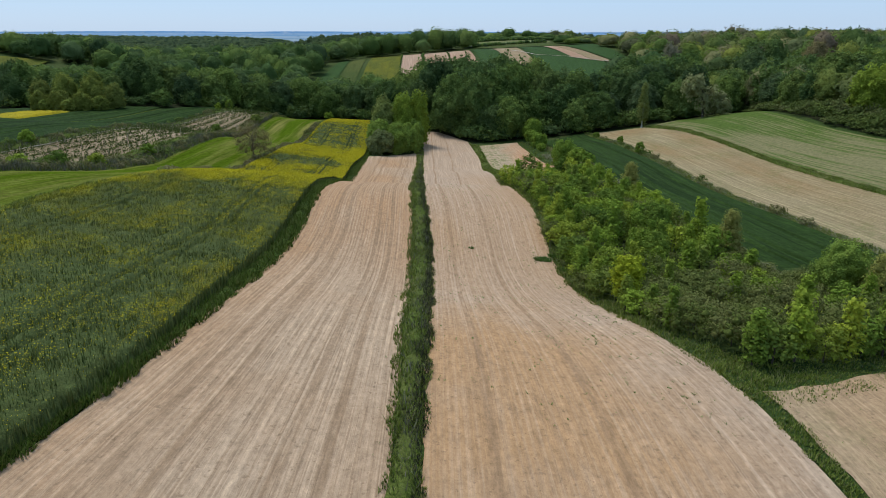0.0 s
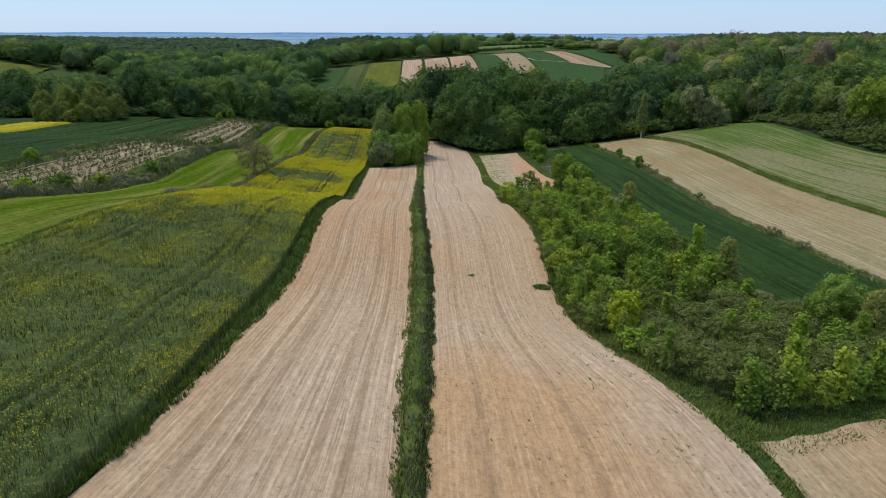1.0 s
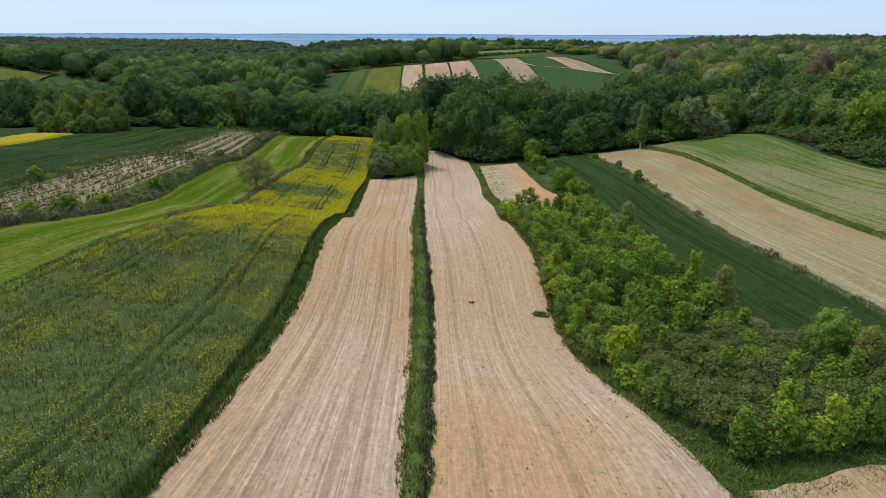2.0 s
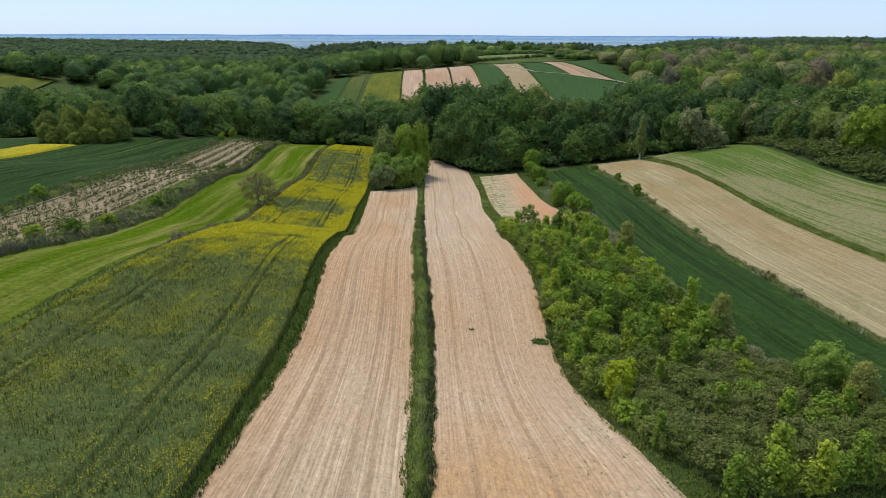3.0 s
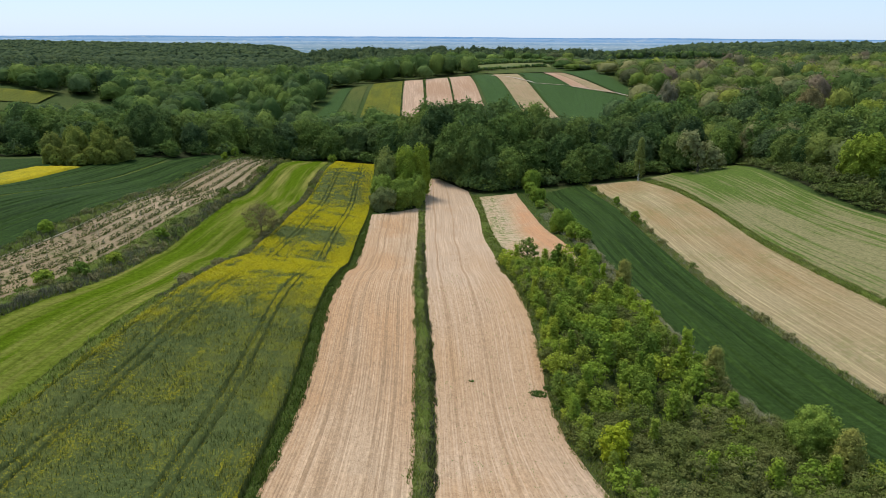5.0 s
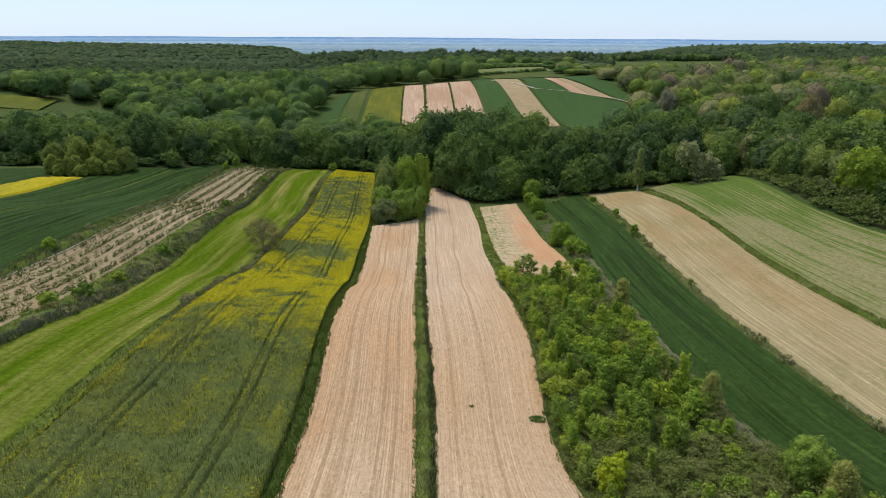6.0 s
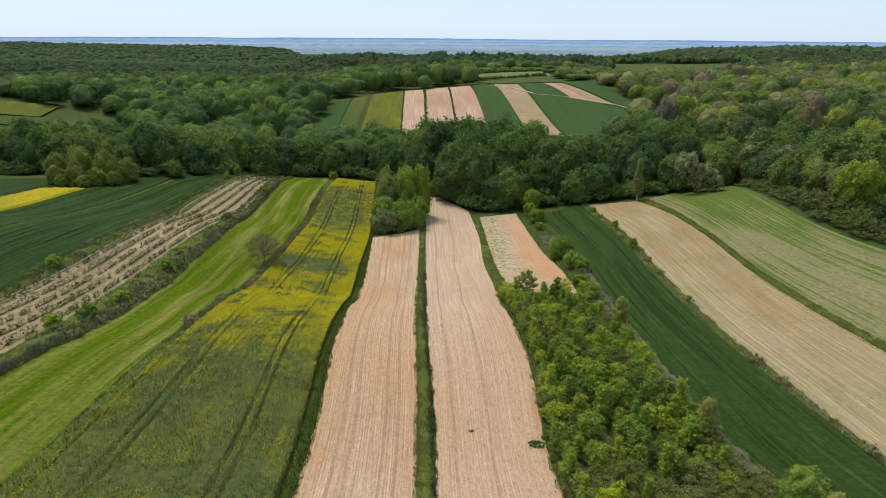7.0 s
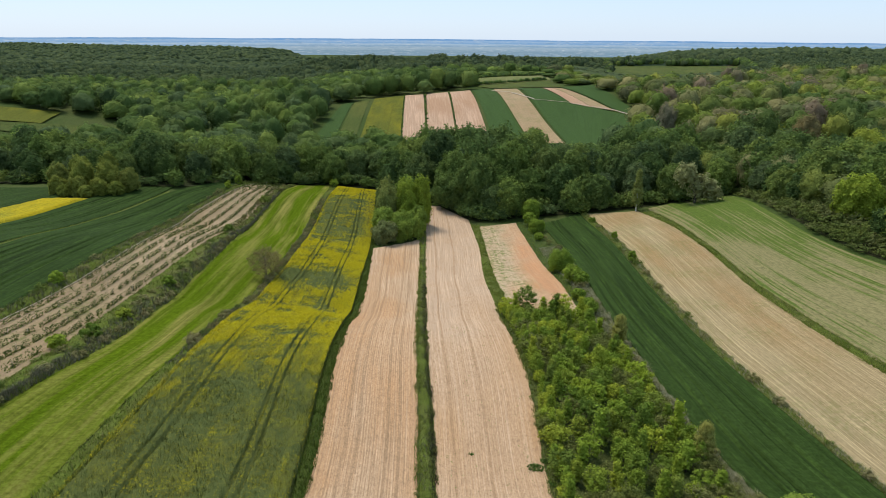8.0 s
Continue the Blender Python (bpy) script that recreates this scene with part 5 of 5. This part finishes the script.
bank("verge", O_R, G_L, (40, 40), (273, 276), 0.8, "overgrown bank between plantation and grass")
verge("verge_grass", O_R, G_L, (50, 50), (272, 275), 16000, 0.55, M_BLADE_VERGE, "rough weeds on the bank", 0.7, 4, 0.07)
verge("dry_stalks", shifted(O_R, 3), G_L, (60, 60), (240, 240), 8000, 0.9, M_BLADE_DRY, "grey dry weeds on the bank", 0.7, 4, 0.06)
bank("verge", shifted(K_R, 0.2), O_L, (40, 40), (260, 262), 0.6, "overgrown bank between wheat and plantation")
verge("verge_grass", K_R, O_L, (60, 60), (260, 262), 6000, 0.55, M_BLADE_VERGE, "rough weeds on the bank", 0.7, 4, 0.07)
verge("dry_stalks", shifted(K_R, 0.5), O_L, (60, 60), (230, 230), 2500, 0.9, M_BLADE_DRY, "dry weeds on the bank", 0.7, 4, 0.06)
bank("verge", K2_R, K_L, (40, 40), (223, 222), 0.2, "narrow grass baulk between two wheat strips")
verge("verge_grass", K2_R, K_L, (110, 110), (223, 222), 3500, 0.35, M_BLADE_VERGE, "grass on a narrow baulk", 0.2)
bank("verge", W_R, E_L, (10, 10), (229, 229), 0.3, "weedy margin between wheat and stubble")
verge("verge_grass", shifted(W_R, -0.1), shifted(E_L, 0.3), (40, 40), (229, 229), 9000, 0.6, M_BLADE_VERGE, "weeds between wheat and stubble", 0.3)
verge("dry_stalks", W_R, shifted(E_L, 0.3), (40, 40), (200, 200), 5000, 0.55, M_BLADE_STRAW, "dry weeds between wheat and stubble", 0.25, 4, 0.07, 1.2)
bank("verge", E_R, D_L, (10, 10), (220, 221), 0.3, "green baulk between stubble and meadow")
verge("verge_grass", shifted(E_R, -0.2), shifted(D_L, 0.2), (50, 50), (220, 221), 14000, 0.5, M_BLADE_VERGE, "rough green grass on a baulk", 0.3)
bank("verge", shifted(B_R, -0.1), C_L, (131, 133), (225, 222), 0.25, "green baulk beside the reddish plot")
verge("verge_grass", B_R, C_L, (128, 130), (226, 223), 9000, 0.45, M_BLADE_VERGE, "rough green grass on a baulk", 0.25)
verge("verge_grass", B_R, shifted(P_L, 0.1), (5, 5), (34, 34), 3500, 0.2, M_BLADE_VERGE, "grass between two bare plots")
verge("verge_grass", shifted(B_R, -0.2), shifted(B_R, 2.6), (33, 34), (130, 130), 14000, 0.35, M_BLADE_VERGE, "grass at the thicket's foot")
verge("verge_grass", [(25, 17.5), (50, 16)], [(25, 50), (60, 50)], (33, 44), (38.5, 48), 9000, 0.2, M_BLADE_VERGE, "grass at the thicket's foot")
ROUGH_L = [(40, 36), (62, 33.5), (92, 31), (108, 29.5), (125, 28), (150, 27.6), (225, 25)]
verge("rough_grass", ROUGH_L, shifted(W_L, 0.3), (45, 45), (226, 222), 16000, 0.5, M_BLADE_VERGE, "rough grass between hedge and wheat")
verge("dry_stalks", shifted(ROUGH_L, 2.0), W_L, (60, 60), (190, 190), 15000, 0.55, M_BLADE_STRAW, "pale dry grass between hedge and wheat", 0.2, 4, 0.07, 1.2)
verge("verge_grass", P_L, shifted(P_L, 30), (31.0, 42.5), (34.5, 46), 3600, 0.16, M_BLADE_VERGE, "grass tufts at the bare plot's edge")
verge("weeds", P_L, shifted(P_L, 30), (26, 37), (34, 45), 260, 0.14, M_BLADE_WEED, "weeds creeping into the bare plot", 0.0, 6, 0.05, 1.3)
verge("weeds", [(10, 2), (200, -4)], [(10, 18), (70, 11), (200, 10)], (28, 28), (120, 120), 1300, 0.15, M_BLADE_WEED, "small weeds on the bare soil", 0.0, 7, 0.07, 1.4)
for x, y, r, c in ((11.2, 70.5, 1.0, 170), (12.6, 72, 0.6, 70), (12.9, 67.5, 0.5, 50), (3.2, 72, 0.3, 16)):
    t, d = rng.uniform(0, 2 * math.pi, c), r * np.sqrt(rng.random(c))
    wx, wy = x + np.cos(t) * d, y + np.sin(t) * d * 0.8
    tufts("weeds", wx, wy, height(wx, wy), np.full(c, 0.32), 0.14, 3, M_BLADE_WEED, "dense green weed patch on bare soil", "weed", 0.8)

verge("weeds", [(40, 6.6), (80, 8.6)], [(40, 8.2), (80, 10.4)], (50, 50), (64, 64), 260, 0.10, M_BLADE_WEED, "thin green weeds in a drill row", 0.0, 4, 0.05, 1.4)

verge("weeds", shifted(B_R, -2.2), shifted(B_R, 0.1), (30, 30), (100, 100), 420, 0.13, M_BLADE_WEED, "small weeds along the bare strip's edge", 0.0, 6, 0.07, 1.5)
verge("weeds", shifted(A_R, -0.9), shifted(A_R, 0.1), (20, 20), (150, 150), 260, 0.13, M_BLADE_WEED, "small weeds along the baulk", 0.0, 6, 0.07, 1.5)
verge("weeds", shifted(B_L, -0.1), shifted(B_L, 1.0), (20, 20), (180, 180), 420, 0.13, M_BLADE_WEED, "small weeds along the baulk", 0.0, 6, 0.07, 1.5)

# ---- shrubs on the banks ----
M_SCRUB_DRY = leaf_material("scrub_dry", [(0.25, 0.215, 0.09), (0.19, 0.185, 0.06), (0.31, 0.27, 0.13), (0.15, 0.165, 0.045)], "map")
M_SCRUB_GREEN = leaf_material("scrub_green", [(0.11, 0.145, 0.035), (0.16, 0.205, 0.045), (0.13, 0.175, 0.035)], "map")
SCRUB = [crown_arrays(1.0, 1.35, 0.0, 7, 0.29, 30, 0.065, "full", 0, 0.5, KNOT) for k in range(5)]
spots = []
for line, off, y0, y1, step, dry in ((RAPE_L, -1.2, 92, 240, 2.4, 0.85), (G_L, -1.2, 66, 270, 2.2, 0.75), (G_L, -3.4, 70, 250, 2.8, 0.75), (O_L, -1.8, 80, 250, 3.6, 0.45), (W_R, 0.9, 60, 210, 9.0, 0.7), (W_L, -1.8, 75, 215, 7.0, 0.8)):
    for y in np.arange(y0, y1, step):
        y = y + rng.uniform(-1.5, 1.5)
        spots.append((float(curve_x(line, np.array([y]))[0]) + off + rng.uniform(-0.8, 0.8), y, rng.random() < dry))
for dry, material, label in ((True, M_SCRUB_DRY, "grey dry scrub on the field banks"), (False, M_SCRUB_GREEN, "dark green scrub on the field banks")):
    p = np.array([(x, y) for x, y, d in spots if d == dry])
    tall = rng.uniform(0.8, 1.8, len(p))
    joined("scrub", p[:, 0], p[:, 1], tall, tall * rng.uniform(0.8, 1.3, len(p)), SCRUB, material, label)
for x, y, tall, wide in ((-55.5, 95, 2.4, 2.6), (-56.2, 107, 2.2, 2.2), (-57.5, 129, 2.4, 2.2), (-60.3, 178, 2.6, 2.4), (-62.2, 223, 2.8, 2.6), (-75.3, 120.5, 2.2, 2.2), (-47, 277, 3.0, 3.2), (-58, 90, 1.8, 2.2), (48.4, 163, 2.6, 1.8), (50.2, 189, 2.0, 1.4), (49.3, 215, 1.6, 1.6), (-77.5, 245, 3.2, 2.2), (-78.5, 236, 2.6, 1.8)):
    single("bush", "small green bush on a field margin", x, y, tall * 1.25, wide * 1.25, M_LEAF_SHRUB, 12, 0.16, 60, "full", None, 0.0, 0.0, None, "margin bushes")
twiggy = make_tree("bare_tree", "brownish small tree just coming into leaf", "tree", crown_arrays(8.0, 9.0, 0.3, 46, 1.3, 130, 0.08, "full", 0, 0.2, KNOT, (0.3, 1.2)), trunk_arrays(7.2, 0.14, 48, 3.4), M_LEAF_BUD, M_TWIG)
set_at(twiggy, stand(-40.8, 142.5))

# ---- the plantation: rows of young bushes on stakes ----
stake_v, stake_f = tube([(0, 0, -0.2), (0, 0, 1.2), (0, 0, 1.32)], (0.05, 0.045, 0.02), 6)
STAKE = mesh_of("stake", stake_v, stake_f, M_STAKE)
M_ROW = leaf_material("leaves_row", [(0.07, 0.10, 0.024), (0.10, 0.13, 0.034)])
for k in range(5):
    u = 0.10 + k * 0.205
    row = tagged(new("bush_row"), "row of young bushes on weathered stakes", "shrub row", "plantation rows")
    y = np.arange(72, 266, 0.75)
    y = y + rng.uniform(-0.3, 0.3, len(y))
    y = y[rng.random(len(y)) < 0.82]
    x, y = strip_points(O_L, O_R, (0, 0), (1, 1), np.full(len(y), u), y)
    c = np.repeat(np.stack([x, y, height(x, y) + 0.1], 1), 30, 0)
    size = np.repeat(rng.uniform(0.7, 1.25, len(x)), 30)
    off = rng.normal(size=c.shape) * np.array([0.09, 0.32, 0]) * size[:, None]
    c = c + off
    c[:, 2] += rng.random(len(c)) * 1.05 * size
    v, f = flakes(c, rng.normal(size=c.shape) + np.array([0, 0, 0.4]), np.full(len(c), 0.125))
    part("bushes", mesh_of("bushes", v, f, M_ROW), row, "small dark green bushes")
    gy = np.repeat(y, 8) + rng.uniform(-0.6, 0.6, 8 * len(y))
    gx = np.repeat(x, 8) + rng.normal(size=8 * len(y)) * 0.17
    tufts("row_grass", gx, gy, height(gx, gy), np.full(len(gx), 0.28), 0.16, 3, M_BLADE_VERGE, "grass along a planted row", "grass", 0.9)
    for i in range(0, len(x), 9):
        s = part("stake", STAKE, row)
        s.matrix_basis = Matrix.Translation((x[i], y[i], ground_z(x[i], y[i]))) @ pose(0, 0, 0, rng.uniform(-4, 4), rng.uniform(-4, 4), 0) @ Matrix.Diagonal((1, 1, rng.uniform(0.75, 1.1), 1))

# the low fence of stakes and pale rails along the plantation
fence = tagged(new("fence"), "low fence of weathered stakes and one pale rail", "fence")
y = np.arange(84, 252, 2.8)
x = curve_x(O_L, y) + 0.25
for i in range(len(y)):
    s = part("stake", STAKE, fence)
    s.matrix_basis = Matrix.Translation((x[i], y[i], ground_z(x[i], y[i]))) @ pose(0, 0, 0, rng.uniform(-3, 3), rng.uniform(-3, 3), 0) @ Matrix.Diagonal((1, 1, 0.62, 1))
z = height(x, y)
for level in (0.34,):
    sag = rng.uniform(-0.04, 0.04, len(y))
    v = np.concatenate([np.stack([x + dx, y, z + level + sag + dz], 1) for dx, dz in ((-0.05, -0.08), (0.05, -0.08), (0.05, 0.08), (-0.05, 0.08))])
    k = np.arange(len(y) - 1)
    f = np.concatenate([np.stack([k + a * len(y), k + 1 + a * len(y), k + 1 + b * len(y), k + b * len(y)], 1) for a, b in ((0, 1), (1, 2), (2, 3), (3, 0))])
    part("rail", mesh_of("rail", v, f, M_STAKE), fence)

# ---- low scrub at the foot of the right-hand wood, hedges on the far slope ----
M_SCRUB_WOOD = leaf_material("scrub_wood", [(0.10, 0.135, 0.035), (0.16, 0.20, 0.045), (0.12, 0.155, 0.04), (0.19, 0.20, 0.07), (0.11, 0.15, 0.035)], "map")
X, Y = scatter(95, 128, 100, 236, 2.5, 9)
edge_x = np.interp(Y, [60, 100, 145, 155, 171, 193, 230], [116, 111, 103, 100, 97.5, 97, 102])
ok = (X > edge_x + 1) & (X < edge_x + 11)
joined("scrub", X[ok], Y[ok], rng.uniform(1.2, 3.6, ok.sum()) * np.interp((X - edge_x)[ok], [0, 11], [0.7, 1.8]), rng.uniform(2.6, 4.4, ok.sum()), SCRUB, M_SCRUB_WOOD, "low scrub along the wood's edge")
for line, count, tall, label in (([(24, 561), (84, 571)], 110, 2.9, "dark hedge on the far slope"), ([(24, 600), (88, 612)], 110, 2.8, "dark hedge on the far slope"), 
                                ([(-9.9, 388), (-15.4, 514)], 40, 1.6, "bushy baulk on the far slope"), ([(7.6, 385), (2.8, 518)], 30, 1.2, "bushy baulk on the far slope"), ([(-25.5, 390), (-30.4, 514)], 30, 1.4, "bushy baulk on the far slope")):
    if count:
        t = np.sort(rng.random(count))
        x = line[0][0] + (line[1][0] - line[0][0]) * t + rng.normal(size=count) * 0.3
        y = line[0][1] + (line[1][1] - line[0][1]) * t + rng.normal(size=count) * 0.5
        joined("hedge", x, y, tall * rng.uniform(0.5, 1.2, count), tall * rng.uniform(0.8, 1.3, count), LOD3, M_LEAF_WOOD, label)
for a, b in (((34, 512), (48, 493)), ((48, 493), (61, 465)), ((61, 465), (82, 452)), ((82, 452), (108, 429)), ((108, 429), (121, 402))):
    patch("path", [(b[0] - 0.6, b[1] + 1.4), (b[0] + 0.6, b[1] + 1.4), (a[0] + 0.6, a[1]), (a[0] - 0.6, a[1])][:4], M_PATH, 0.7, "pale dirt track on the far slope", 2, 8)
